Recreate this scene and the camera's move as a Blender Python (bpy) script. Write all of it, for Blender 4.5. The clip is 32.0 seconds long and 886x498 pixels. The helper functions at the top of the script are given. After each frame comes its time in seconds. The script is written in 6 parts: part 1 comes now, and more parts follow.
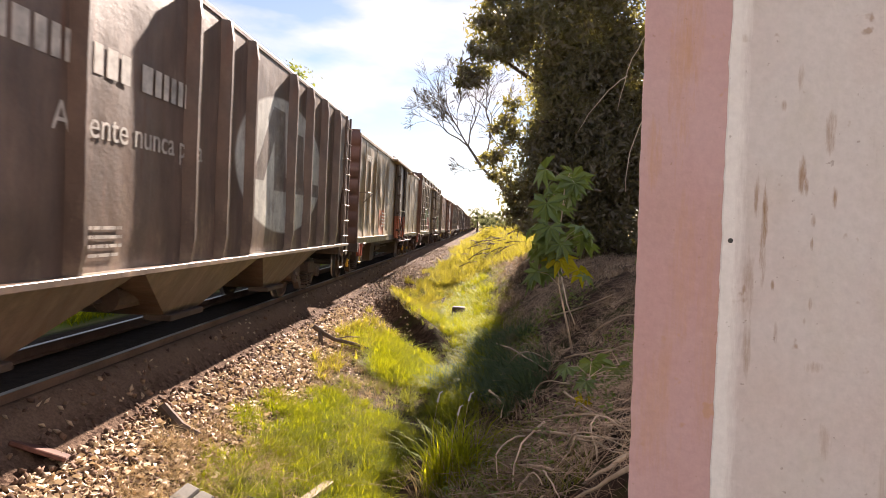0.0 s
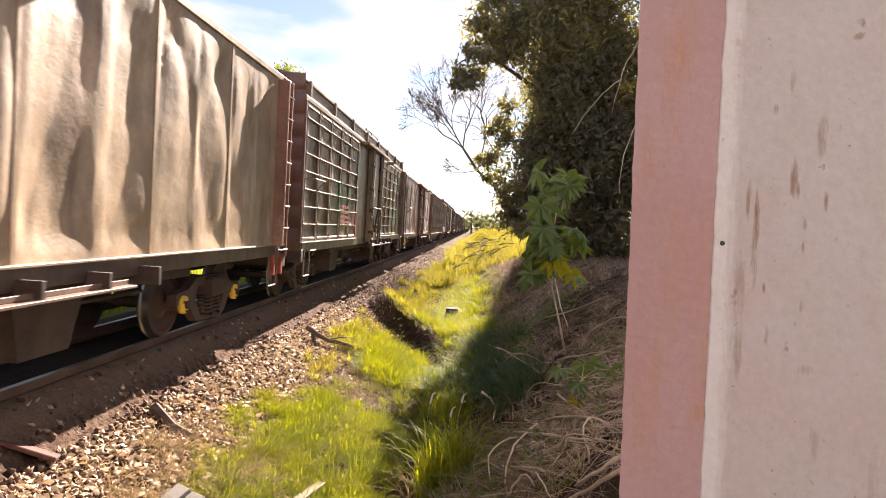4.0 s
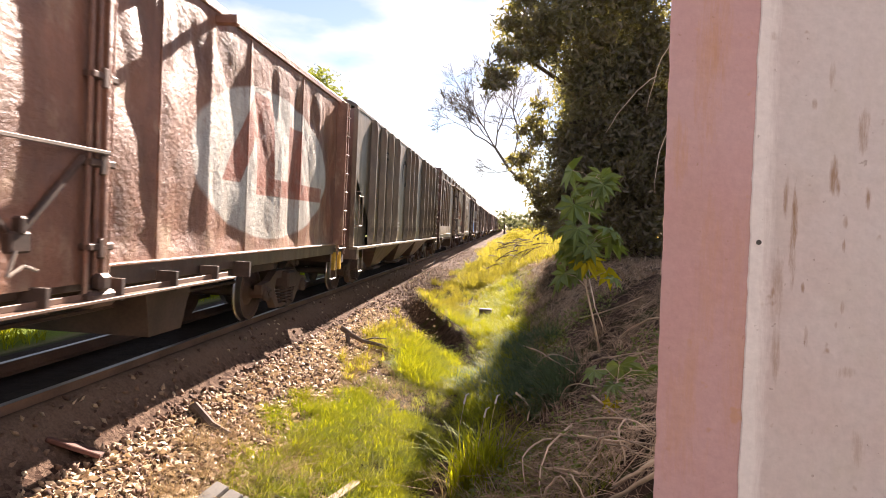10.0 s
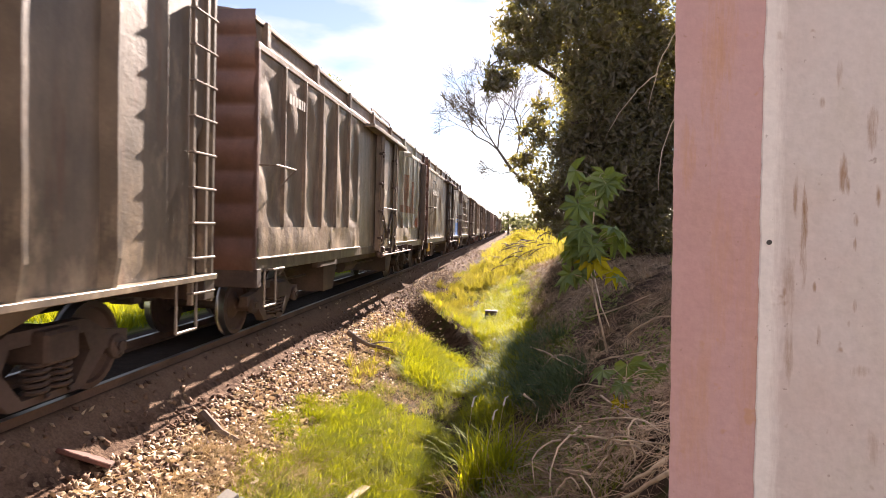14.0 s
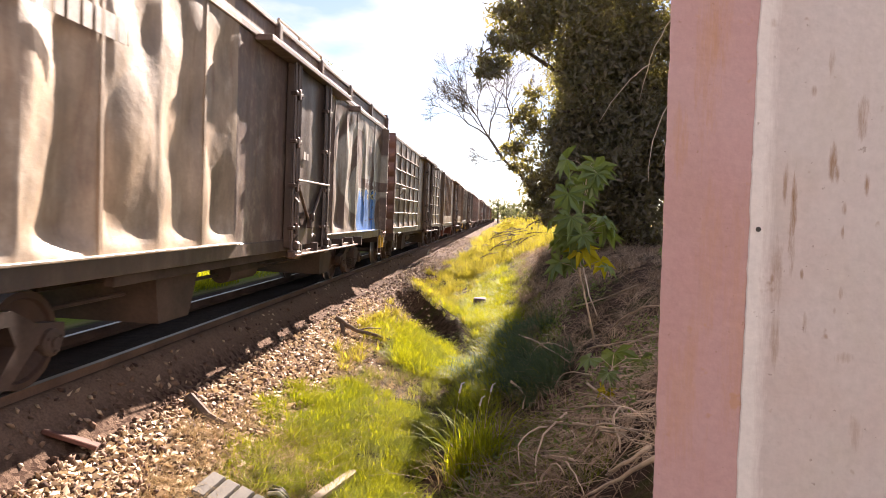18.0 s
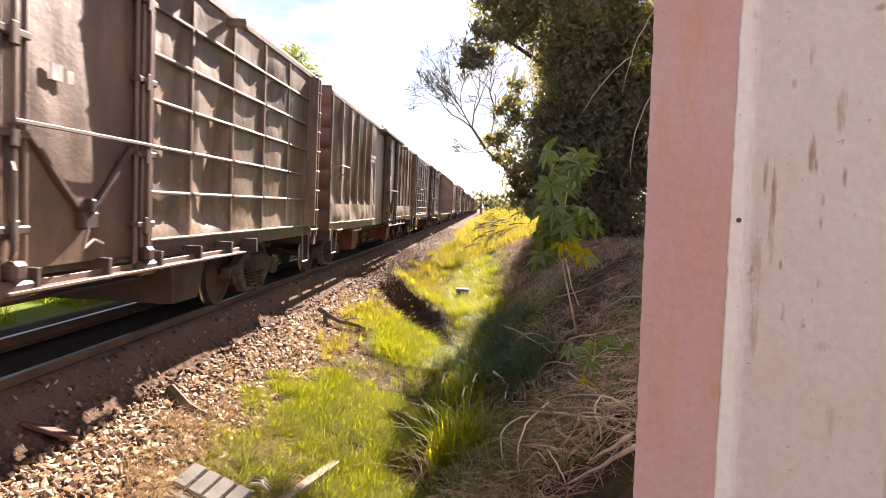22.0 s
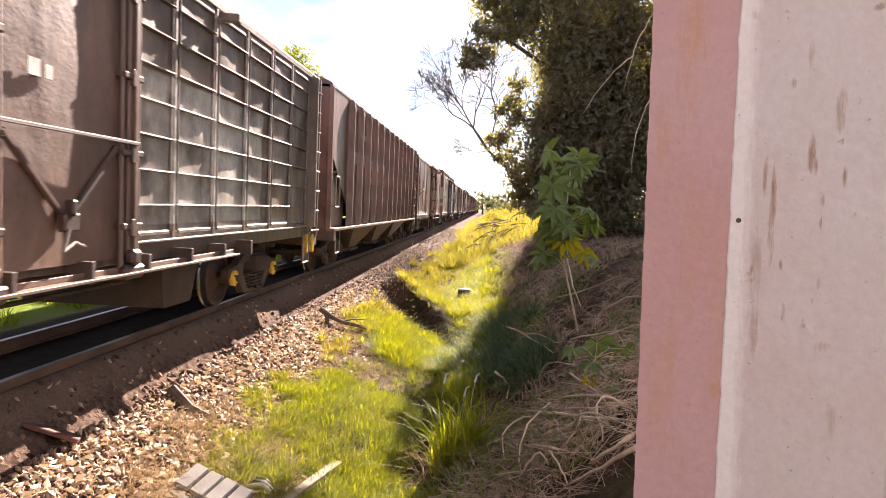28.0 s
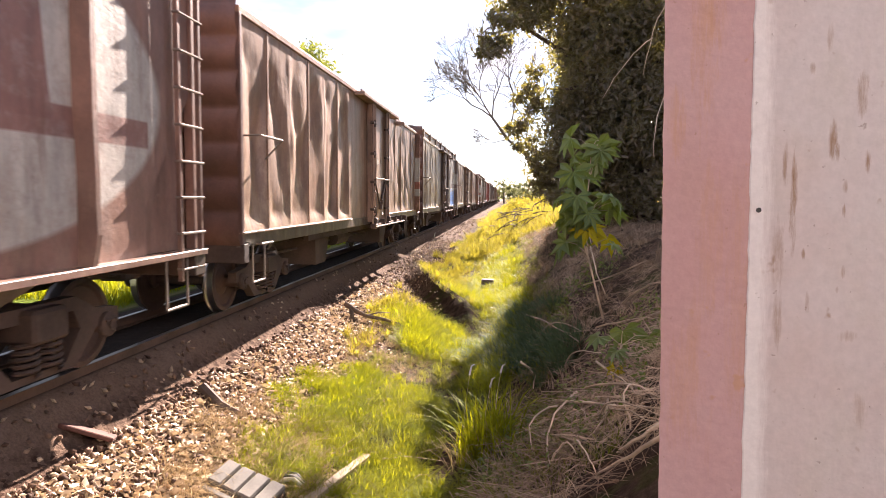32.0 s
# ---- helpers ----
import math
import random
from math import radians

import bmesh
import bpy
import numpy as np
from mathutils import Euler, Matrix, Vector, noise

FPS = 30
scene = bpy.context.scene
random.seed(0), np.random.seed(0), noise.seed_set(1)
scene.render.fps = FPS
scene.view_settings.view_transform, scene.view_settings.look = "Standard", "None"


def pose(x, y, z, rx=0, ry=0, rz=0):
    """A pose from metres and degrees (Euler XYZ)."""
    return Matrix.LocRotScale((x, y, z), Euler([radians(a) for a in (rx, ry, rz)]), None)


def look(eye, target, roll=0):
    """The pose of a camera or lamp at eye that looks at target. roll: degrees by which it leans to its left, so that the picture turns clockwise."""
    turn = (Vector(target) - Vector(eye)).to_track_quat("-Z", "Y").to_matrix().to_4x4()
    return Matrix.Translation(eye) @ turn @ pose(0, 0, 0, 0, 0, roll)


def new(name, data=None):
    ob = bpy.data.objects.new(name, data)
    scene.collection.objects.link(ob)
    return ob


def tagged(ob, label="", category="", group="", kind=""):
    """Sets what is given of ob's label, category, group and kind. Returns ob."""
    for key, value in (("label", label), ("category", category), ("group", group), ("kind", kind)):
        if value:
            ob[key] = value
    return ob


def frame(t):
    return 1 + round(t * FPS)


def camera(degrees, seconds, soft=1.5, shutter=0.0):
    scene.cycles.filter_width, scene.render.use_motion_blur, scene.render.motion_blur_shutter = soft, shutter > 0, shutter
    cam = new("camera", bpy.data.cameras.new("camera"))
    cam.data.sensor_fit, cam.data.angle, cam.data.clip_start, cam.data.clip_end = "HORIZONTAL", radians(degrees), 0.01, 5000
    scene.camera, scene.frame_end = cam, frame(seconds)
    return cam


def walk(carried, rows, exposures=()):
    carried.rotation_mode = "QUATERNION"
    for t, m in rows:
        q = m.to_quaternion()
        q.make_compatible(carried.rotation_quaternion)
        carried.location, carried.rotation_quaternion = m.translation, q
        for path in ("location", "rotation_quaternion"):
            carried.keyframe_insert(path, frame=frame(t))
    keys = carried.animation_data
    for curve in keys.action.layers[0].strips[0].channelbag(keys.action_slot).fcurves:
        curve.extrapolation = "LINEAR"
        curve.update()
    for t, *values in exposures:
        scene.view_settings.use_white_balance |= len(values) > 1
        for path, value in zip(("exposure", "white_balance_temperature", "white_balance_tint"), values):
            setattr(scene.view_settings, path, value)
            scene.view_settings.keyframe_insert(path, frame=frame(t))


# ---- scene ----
# Walk of the hand-held camera, which stands in one spot beside a wall.
PATH = [
    (0.0, -0.0000, -0.0000, 1.6100, 87.825, -2.800, 3.413),
    (0.5, -0.0004, -0.0000, 1.6096, 87.894, -2.781, 3.122),
    (1.0, 0.0006, 0.0000, 1.6099, 88.024, -2.944, 2.931),
    (1.5, 0.0004, 0.0000, 1.6095, 88.113, -3.012, 2.924),
    (2.0, 0.0005, 0.0000, 1.6100, 88.034, -2.978, 2.866),
    (2.5, 0.0015, 0.0001, 1.6098, 88.078, -3.001, 2.970),
    (3.0, 0.0014, 0.0000, 1.6093, 88.138, -3.026, 3.027),
    (3.5, 0.0016, 0.0001, 1.6093, 88.050, -3.114, 2.976),
    (5.5, 0.0003, -0.0001, 1.6066, 87.920, -3.327, 2.730),
    (6.0, -0.0000, -0.0001, 1.6062, 87.960, -3.280, 2.713),
    (6.5, 0.0002, -0.0001, 1.6061, 87.997, -3.346, 2.896),
    (7.0, -0.0003, -0.0001, 1.6070, 88.023, -3.255, 2.833),
    (7.5, 0.0006, -0.0000, 1.6089, 87.970, -3.096, 3.061),
    (8.0, 0.0011, 0.0000, 1.6091, 87.944, -2.993, 3.269),
    (8.5, 0.0030, 0.0002, 1.6106, 88.025, -2.896, 4.041),
    (9.0, 0.0063, 0.0006, 1.6115, 88.013, -2.678, 5.033),
    (9.5, 0.0088, 0.0008, 1.6091, 88.107, -3.005, 5.749),
    (10.0, 0.0077, 0.0008, 1.6102, 87.871, -2.745, 5.823),
    (10.5, 0.0040, 0.0004, 1.6089, 87.942, -2.688, 6.004),
    (11.0, 0.0039, 0.0004, 1.6091, 87.857, -2.689, 5.978),
    (11.5, 0.0035, 0.0003, 1.6089, 87.717, -2.712, 5.680),
    (12.0, 0.0031, 0.0003, 1.6091, 87.655, -2.762, 5.706),
    (12.5, 0.0019, 0.0001, 1.6093, 87.547, -2.730, 5.433),
    (13.0, 0.0026, 0.0002, 1.6093, 87.615, -2.581, 5.601),
    (13.5, 0.0034, 0.0006, 1.6158, 88.703, -1.630, 7.228),
    (14.0, -0.0014, 0.0001, 1.6171, 88.059, -1.537, 6.147),
    (14.5, -0.0000, 0.0003, 1.6174, 87.887, -1.531, 6.378),
    (16.5, -0.0025, -0.0002, 1.6117, 87.449, -2.164, 5.562),
    (17.0, -0.0045, -0.0004, 1.6098, 87.105, -2.304, 4.990),
    (17.5, -0.0039, -0.0004, 1.6091, 87.031, -2.245, 5.215),
    (18.0, -0.0043, -0.0005, 1.6081, 86.978, -2.441, 5.243),
    (18.5, -0.0042, -0.0005, 1.6080, 86.979, -2.516, 5.533),
    (19.0, -0.0022, -0.0003, 1.6092, 86.955, -2.317, 5.504),
    (19.5, -0.0014, -0.0001, 1.6099, 86.873, -2.331, 5.291),
    (20.0, -0.0059, -0.0006, 1.6073, 86.639, -2.448, 4.557),
    (20.5, -0.0061, -0.0006, 1.6076, 86.565, -2.481, 4.340),
    (21.0, -0.0064, -0.0007, 1.6069, 86.458, -2.573, 4.225),
    (21.5, -0.0063, -0.0007, 1.6058, 86.259, -2.665, 3.809),
    (22.0, -0.0059, -0.0006, 1.6068, 86.224, -2.649, 3.744),
    (22.5, -0.0051, -0.0004, 1.6084, 86.308, -2.527, 3.776),
    (23.0, -0.0047, -0.0004, 1.6079, 86.290, -2.625, 3.666),
    (23.5, -0.0049, -0.0005, 1.6067, 86.232, -2.722, 3.531),
    (24.0, -0.0056, -0.0006, 1.6056, 86.222, -2.749, 3.500),
    (24.5, -0.0042, -0.0005, 1.6064, 86.229, -2.706, 3.578),
    (25.0, -0.0050, -0.0006, 1.6058, 86.225, -2.768, 3.588),
    (25.5, -0.0045, -0.0005, 1.6061, 86.173, -2.739, 3.606),
    (27.5, -0.0031, -0.0003, 1.6079, 86.198, -2.606, 3.728),
    (28.0, -0.0023, -0.0003, 1.6078, 86.244, -2.508, 3.883),
    (28.5, -0.0002, -0.0001, 1.6093, 86.629, -2.324, 4.197),
    (29.0, 0.0073, 0.0011, 1.6172, 86.643, -1.604, 5.469),
    (29.5, 0.0050, 0.0009, 1.6176, 86.361, -1.584, 5.191),
    (30.0, 0.0064, 0.0010, 1.6167, 86.023, -1.380, 5.128),
    (30.5, 0.0055, 0.0012, 1.6187, 85.597, -1.006, 5.158),
    (31.0, 0.0084, 0.0017, 1.6213, 85.610, -0.777, 5.650),
    (31.5, 0.0085, 0.0018, 1.6225, 85.522, -0.581, 5.769),
    (32.0, 0.0084, 0.0019, 1.6231, 85.374, -0.559, 5.758),
]
EXPO = 1.97
cam = camera(69.0, 32.0, soft=0.6, shutter=0.2)
walk(cam, [(t, pose(x, y, z, rx, ry, rz)) for t, x, y, z, rx, ry, rz in PATH],
     exposures=((0.0, EXPO - 0.06, 6800, 22), (3.0, EXPO + 0.07, 6800, 22), (9.0, EXPO + 0.12, 6780, 23), (20.0, EXPO + 0.18, 6740, 24), (32.0, EXPO + 0.32, 6660, 26)))

# ---- light ----
SUN_EL, SUN_AZ = 30.8, 7.6      # height, and angle to the right of the track
world = bpy.data.worlds.new("sky")
scene.world = world
world.use_nodes = True
wn, wl = world.node_tree.nodes, world.node_tree.links
sky = wn.new("ShaderNodeTexSky")
sky.sky_type = "NISHITA"
sky.sun_disc = False
sky.sun_elevation, sky.sun_rotation = radians(SUN_EL), radians(SUN_AZ)
sky.air_density, sky.dust_density, sky.ozone_density = 1.0, 0.1, 2.2
SKY = 0.039
# thin wisps of cloud, the same all round
wco, wmap, wnoise, wramp, wmix = (wn.new(k) for k in ("ShaderNodeTexCoord", "ShaderNodeMapping", "ShaderNodeTexNoise", "ShaderNodeValToRGB", "ShaderNodeMix"))
wmap.inputs["Scale"].default_value = (3.0, 3.0, 9.0)
wmap.inputs["Location"].default_value = (0.4, 0.1, 0.3)
wnoise.inputs["Scale"].default_value, wnoise.inputs["Detail"].default_value = 1.6, 6.0
wramp.color_ramp.elements[0].position, wramp.color_ramp.elements[1].position = 0.46, 0.74
wramp.color_ramp.elements[0].color = (0.1, 0.1, 0.1, 1)
wmix.data_type = "RGBA"
wmix.inputs["B"].default_value = (8.3, 8.4, 8.4, 1)
wl.new(wco.outputs["Generated"], wmap.inputs["Vector"])
wl.new(wmap.outputs["Vector"], wnoise.inputs["Vector"])
wl.new(wnoise.outputs["Fac"], wramp.inputs["Fac"])
wl.new(wramp.outputs["Color"], wmix.inputs["Factor"])
wl.new(sky.outputs["Color"], wmix.inputs["A"])
wl.new(wmix.outputs["Result"], wn["Background"].inputs["Color"])
wn["Background"].inputs["Strength"].default_value = SKY
sun = new("sun", bpy.data.lights.new("sun", "SUN"))
sun.data.energy, sun.data.angle, sun.data.color = 6.2, radians(0.5), (1.0, 0.91, 0.77)
a, e = radians(SUN_AZ), radians(SUN_EL)
sun.matrix_world = look((0, 0, 60), (-math.sin(a) * math.cos(e), -math.cos(a) * math.cos(e), 60 - math.sin(e)))

# ---- materials ----


class Nodes:
    """A short way to write node trees."""

    def __init__(self, name):
        self.mat = bpy.data.materials.new(name)
        self.mat.use_nodes = True
        self.tree = self.mat.node_tree
        self.bsdf = self.tree.nodes["Principled BSDF"]
        self.out = self.tree.nodes["Material Output"]

    def add(self, kind, **values):
        node = self.tree.nodes.new("ShaderNode" + kind)
        for key, value in values.items():
            self.put(node.inputs[key.replace("_", " ")], value)
        return node

    def put(self, socket, value):
        if isinstance(value, bpy.types.NodeSocket):
            self.tree.links.new(value, socket)
        elif isinstance(value, tuple) and len(value) == 3 and socket.type == "RGBA":
            socket.default_value = (*value, 1)
        else:
            socket.default_value = value

    def coords(self):
        return self.add("TexCoord").outputs["Object"]

    def place(self):
        return self.add("NewGeometry").outputs["Position"]

    def stretch(self, vector, scale):
        return self.add("Mapping", Vector=vector, Scale=scale).outputs["Vector"]

    def noise(self, vector, scale, detail=4.0, rough=0.55):
        return self.add("TexNoise", Vector=vector, Scale=scale, Detail=detail, Roughness=rough).outputs["Fac"]

    def ramp(self, fac, low, high, a=0.0, b=1.0):
        node = self.add("MapRange", Value=fac)
        for key, value in zip(("From Min", "From Max", "To Min", "To Max"), (low, high, a, b)):
            node.inputs[key].default_value = value
        return node.outputs["Result"]

    def math(self, op, a, b=0.0, clamp=False):
        node = self.add("Math")
        node.operation, node.use_clamp = op, clamp
        self.put(node.inputs[0], a)
        self.put(node.inputs[1], b)
        return node.outputs[0]

    def mix(self, fac, a, b):
        node = self.add("Mix")
        node.data_type = "RGBA"
        self.put(node.inputs["Factor"], fac)
        self.put(node.inputs["A"], a)
        self.put(node.inputs["B"], b)
        return node.outputs["Result"]

    def scaled(self, colour, fac):
        node = self.add("VectorMath")
        node.operation = "SCALE"
        self.put(node.inputs[0], colour)
        self.put(node.inputs["Scale"], fac)
        return node.outputs[0]

    def axes(self, vector):
        return self.add("SeparateXYZ", Vector=vector).outputs

    def relief(self, height, strength, distance=0.01):
        return self.add("Bump", Height=height, Strength=strength, Distance=distance).outputs["Normal"]

    def done(self, colour, rough=0.8, metal=0.0, normal=None, spec=0.5):
        self.put(self.bsdf.inputs["Base Color"], colour)
        self.put(self.bsdf.inputs["Roughness"], rough)
        self.put(self.bsdf.inputs["Metallic"], metal)
        self.bsdf.inputs["Specular IOR Level"].default_value = spec
        if normal is not None:
            self.put(self.bsdf.inputs["Normal"], normal)
        return self.mat


def plain(name, colour, rough=0.8, metal=0.0, vary=0.35, scale=8.0, bump=0.3):
    """Paint, metal, wood or stone: one colour with two scales of wear."""
    n = Nodes(name)
    co = n.coords()
    big, fine = n.noise(co, scale * 0.2, 3), n.noise(co, scale * 4, 4)
    fac = n.math("ADD", n.ramp(big, 0.3, 0.7, 1 - vary, 1 + vary), n.ramp(fine, 0.2, 0.8, -vary * 0.5, vary * 0.5))
    return n.done(n.scaled(colour if isinstance(colour, tuple) else colour, fac), rough, metal, n.relief(fine, bump, 0.004))


def leafy(name, colour, colour2, through_colour, gloss=0.5, share=0.5, dark=0.6, spec=0.03):
    """Leaves and grass: they let light through."""
    n = Nodes(name)
    rnd = n.add("NewGeometry").outputs["Random Per Island"]
    patch = n.noise(n.place(), 1.3, 3)
    col = n.mix(n.math("ADD", n.math("MULTIPLY", rnd, 0.6), n.ramp(patch, 0.35, 0.65, -0.1, 0.5), True), colour, colour2)
    n.done(col, gloss, spec=spec)
    tr = n.add("BsdfTranslucent", Color=n.mix(rnd, through_colour, tuple(dark * c for c in through_colour)))
    mixed = n.add("MixShader", Fac=share)
    n.tree.links.new(n.bsdf.outputs[0], mixed.inputs[1])
    n.tree.links.new(tr.outputs[0], mixed.inputs[2])
    n.tree.links.new(mixed.outputs[0], n.out.inputs["Surface"])
    return n.mat


def wagon_paint(name, base, rust=(0.16, 0.065, 0.03), dust=(0.54, 0.41, 0.27), rusty=0.5, dusty=0.5, marks=(), crust=0.2, fresh=()):
    """Old paint with rust runs and dust. marks: painted shapes, each (kind, colour, numbers) in the wagon's length and height."""
    n = Nodes(name)
    co = n.coords()
    x, y, z = n.axes(co)
    runs = n.noise(n.stretch(co, (1.0, 3.0, 0.35)), 2.2, 5, 0.65)
    blotch = n.noise(co, 1.1, 4, 0.6)
    fine = n.noise(co, 26, 4, 0.6)
    col = n.scaled(base, n.ramp(blotch, 0.3, 0.7, 0.5, 1.0))
    wear = n.noise(co, 7, 5, 0.7)

    def paint_marks(col, marks, thin):
        for kind, colour, num in marks:
            col = paint_mark(col, kind, colour, num, thin)
        return col

    def paint_mark(col, kind, colour, num, thin):
        if kind == "disc":
            cy, cz, r = num
            d = n.math("SQRT", n.math("ADD", n.math("POWER", n.math("SUBTRACT", y, cy), 2.0), n.math("POWER", n.math("SUBTRACT", z, cz), 2.0)))
            m = n.ramp(d, r, r - 0.02)
        elif kind == "oval":
            cy, cz, ry, rz = num
            d = n.math("ADD", n.math("POWER", n.math("DIVIDE", n.math("SUBTRACT", y, cy), ry), 2.0), n.math("POWER", n.math("DIVIDE", n.math("SUBTRACT", z, cz), rz), 2.0))
            m = n.ramp(d, 1.02, 0.95)
        else:   # slanted bar: y0, y1, z0, z1, slant
            y0, y1, z0, z1, slant = num
            s = n.math("SUBTRACT", y, n.math("MULTIPLY", n.math("SUBTRACT", z, z0), slant))
            m = n.math("MULTIPLY", n.math("MULTIPLY", n.ramp(s, y0 - 0.004, y0 + 0.006), n.ramp(s, y1 + 0.004, y1 - 0.006)),
                       n.math("MULTIPLY", n.ramp(z, z0, z0 + 0.02), n.ramp(z, z1, z1 - 0.02)))
        if kind == "cloud":
            m = n.math("MULTIPLY", m, n.ramp(blotch, 0.35, 0.6))
        m = n.math("MULTIPLY", m, n.ramp(wear, 0.3, 0.5, thin, 0.97))
        return n.mix(m, col, colour)

    col = paint_marks(col, marks, 0.55)
    col = n.mix(n.ramp(runs, 0.62 - 0.15 * rusty, 0.85 - 0.15 * rusty, 0.0, 0.85), col, rust)
    low = n.math("ADD", n.noise(n.stretch(co, (1.0, 1.0, 0.6)), 2.7, 6, 0.7), n.ramp(z, 1.1, 1.9, 0.12, 0.0))
    col = n.mix(n.ramp(low, 0.66 - 0.2 * dusty, 0.9 - 0.1 * dusty, 0.0, 0.75), col, dust)
    col = paint_marks(col, fresh, 0.85)
    grime = n.noise(n.stretch(co, (1.0, 1.6, 0.5)), 2.6, 5, 0.65)
    col = n.scaled(col, n.ramp(grime, 0.35, 0.7, 1.15, 0.68))
    col = n.scaled(col, n.ramp(fine, 0.25, 0.75, 0.9, 1.1))
    return n.done(col, n.ramp(runs, 0.3, 0.7, 0.38, 0.6), 0.0, n.relief(n.math("ADD", n.math("MULTIPLY", fine, 0.3 + crust), n.math("MULTIPLY", wear, 1.5 + crust * 2)), 0.25 + 0.55 * crust, 0.005 + 0.015 * crust), 0.75)


STEEL = plain("rail_steel", (0.2, 0.18, 0.16), 0.42, 0.85, 0.2)
RAIL_RUST = plain("rail_rust", (0.12, 0.07, 0.045), 0.9)
UNDER = plain("dusty_underframe", (0.07, 0.046, 0.035), 0.85, 0.0, 0.5, 6)
WHEEL = plain("wheel_rust", (0.09, 0.054, 0.04), 0.7, 0.2, 0.4, 6)
TREAD = plain("wheel_tread", (0.45, 0.42, 0.4), 0.3, 0.95, 0.1)
YELLOW = plain("yellow_paint", (0.6, 0.36, 0.04), 0.55, 0.0, 0.4)
WORN_STEEL = plain("worn_bar", (0.2, 0.16, 0.13), 0.55, 0.3, 0.4)
RUSTY_IRON = plain("rusty_iron", (0.085, 0.05, 0.036), 0.55, 0.2, 0.5, 9)
DULL_RED = plain("dull_red_paint", (0.15, 0.04, 0.026), 0.7, 0.0, 0.5, 5)
TRACK_PAINT = plain("rusty_door_track", (0.13, 0.075, 0.05), 0.6, 0.1, 0.5, 5)
WHITE_MARK = plain("white_stencil", (0.46, 0.42, 0.37), 0.7, 0.0, 0.35, 30)
DARK_MARK = plain("dark_stencil", (0.05, 0.045, 0.04), 0.8, 0.0, 0.3, 30)
RED_MARK = plain("red_stencil", (0.32, 0.065, 0.035), 0.7, 0.0, 0.4, 20)
BARK = plain("bark", (0.1, 0.07, 0.05), 0.9, 0.0, 0.5, 10, 0.8)
PALE_BARK = plain("pale_bark", (0.13, 0.105, 0.085), 0.9, 0.0, 0.4, 10, 0.6)
DEADWOOD = plain("dead_wood", (0.13, 0.09, 0.065), 0.9, 0.0, 0.5, 9, 0.8)
DRYSTICK = plain("dry_stick", (0.52, 0.4, 0.28), 0.85, 0.0, 0.4, 9, 0.5)
GREYWOOD = plain("weathered_plank", (0.32, 0.25, 0.18), 0.85, 0.0, 0.35, 7, 0.6)
CONCRETE = plain("grey_moulding", (0.18, 0.165, 0.14), 0.75, 0.0, 0.25, 9, 0.4)
BLACK = plain("black_rubber", (0.03, 0.03, 0.03), 0.5, 0.0, 0.3)
CLOTH = plain("white_rag", (0.5, 0.47, 0.42), 0.85, 0.0, 0.25, 12)
GRASS = leafy("green_grass", (0.1, 0.17, 0.012), (0.27, 0.27, 0.03), (0.62, 0.62, 0.012), 0.5, 0.5, 0.25)
DRYGRASS = leafy("dry_grass", (0.42, 0.31, 0.17), (0.27, 0.19, 0.11), (0.5, 0.36, 0.17), 0.7, 0.3)
DITCHGRASS = leafy("ditch_grass", (0.1, 0.15, 0.02), (0.2, 0.18, 0.06), (0.4, 0.4, 0.04), 0.6, 0.5, 0.35)
FARGRASS = leafy("yellow_grass", (0.19, 0.19, 0.035), (0.34, 0.26, 0.08), (0.58, 0.5, 0.05), 0.6, 0.5, 0.3)
STRAW = leafy("straw", (0.62, 0.47, 0.33), (0.13, 0.08, 0.056), (0.4, 0.27, 0.14), 0.7, 0.2)
# grass for the ditch, the shade there mixed into its blue-green
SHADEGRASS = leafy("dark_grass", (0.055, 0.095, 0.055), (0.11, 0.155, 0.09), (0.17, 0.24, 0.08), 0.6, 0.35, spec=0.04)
LITTER = leafy("pale_dead_leaf", (0.74, 0.6, 0.43), (0.5, 0.34, 0.2), (0.6, 0.45, 0.25), 0.55, 0.15, spec=0.3)
LEAF = leafy("tree_leaf", (0.12, 0.11, 0.08), (0.19, 0.15, 0.11), (0.36, 0.32, 0.06), 0.32, 0.4, spec=0.5)
CASTOR = leafy("lobed_leaf", (0.08, 0.15, 0.07), (0.15, 0.21, 0.08), (0.42, 0.48, 0.04), 0.35, 0.42, spec=0.4)
YELLOW_LEAF = leafy("yellow_leaf", (0.5, 0.42, 0.03), (0.45, 0.4, 0.03), (0.8, 0.65, 0.02), 0.5, 0.5)
# distant haze is put into this leaf colour as a duller green
HAZYLEAF = leafy("hazy_leaf", (0.12, 0.145, 0.075), (0.19, 0.2, 0.1), (0.3, 0.31, 0.13), 0.7, 0.35)
FARLEAF = leafy("distant_leaf", (0.08, 0.12, 0.03), (0.16, 0.19, 0.05), (0.3, 0.34, 0.05), 0.6, 0.4)


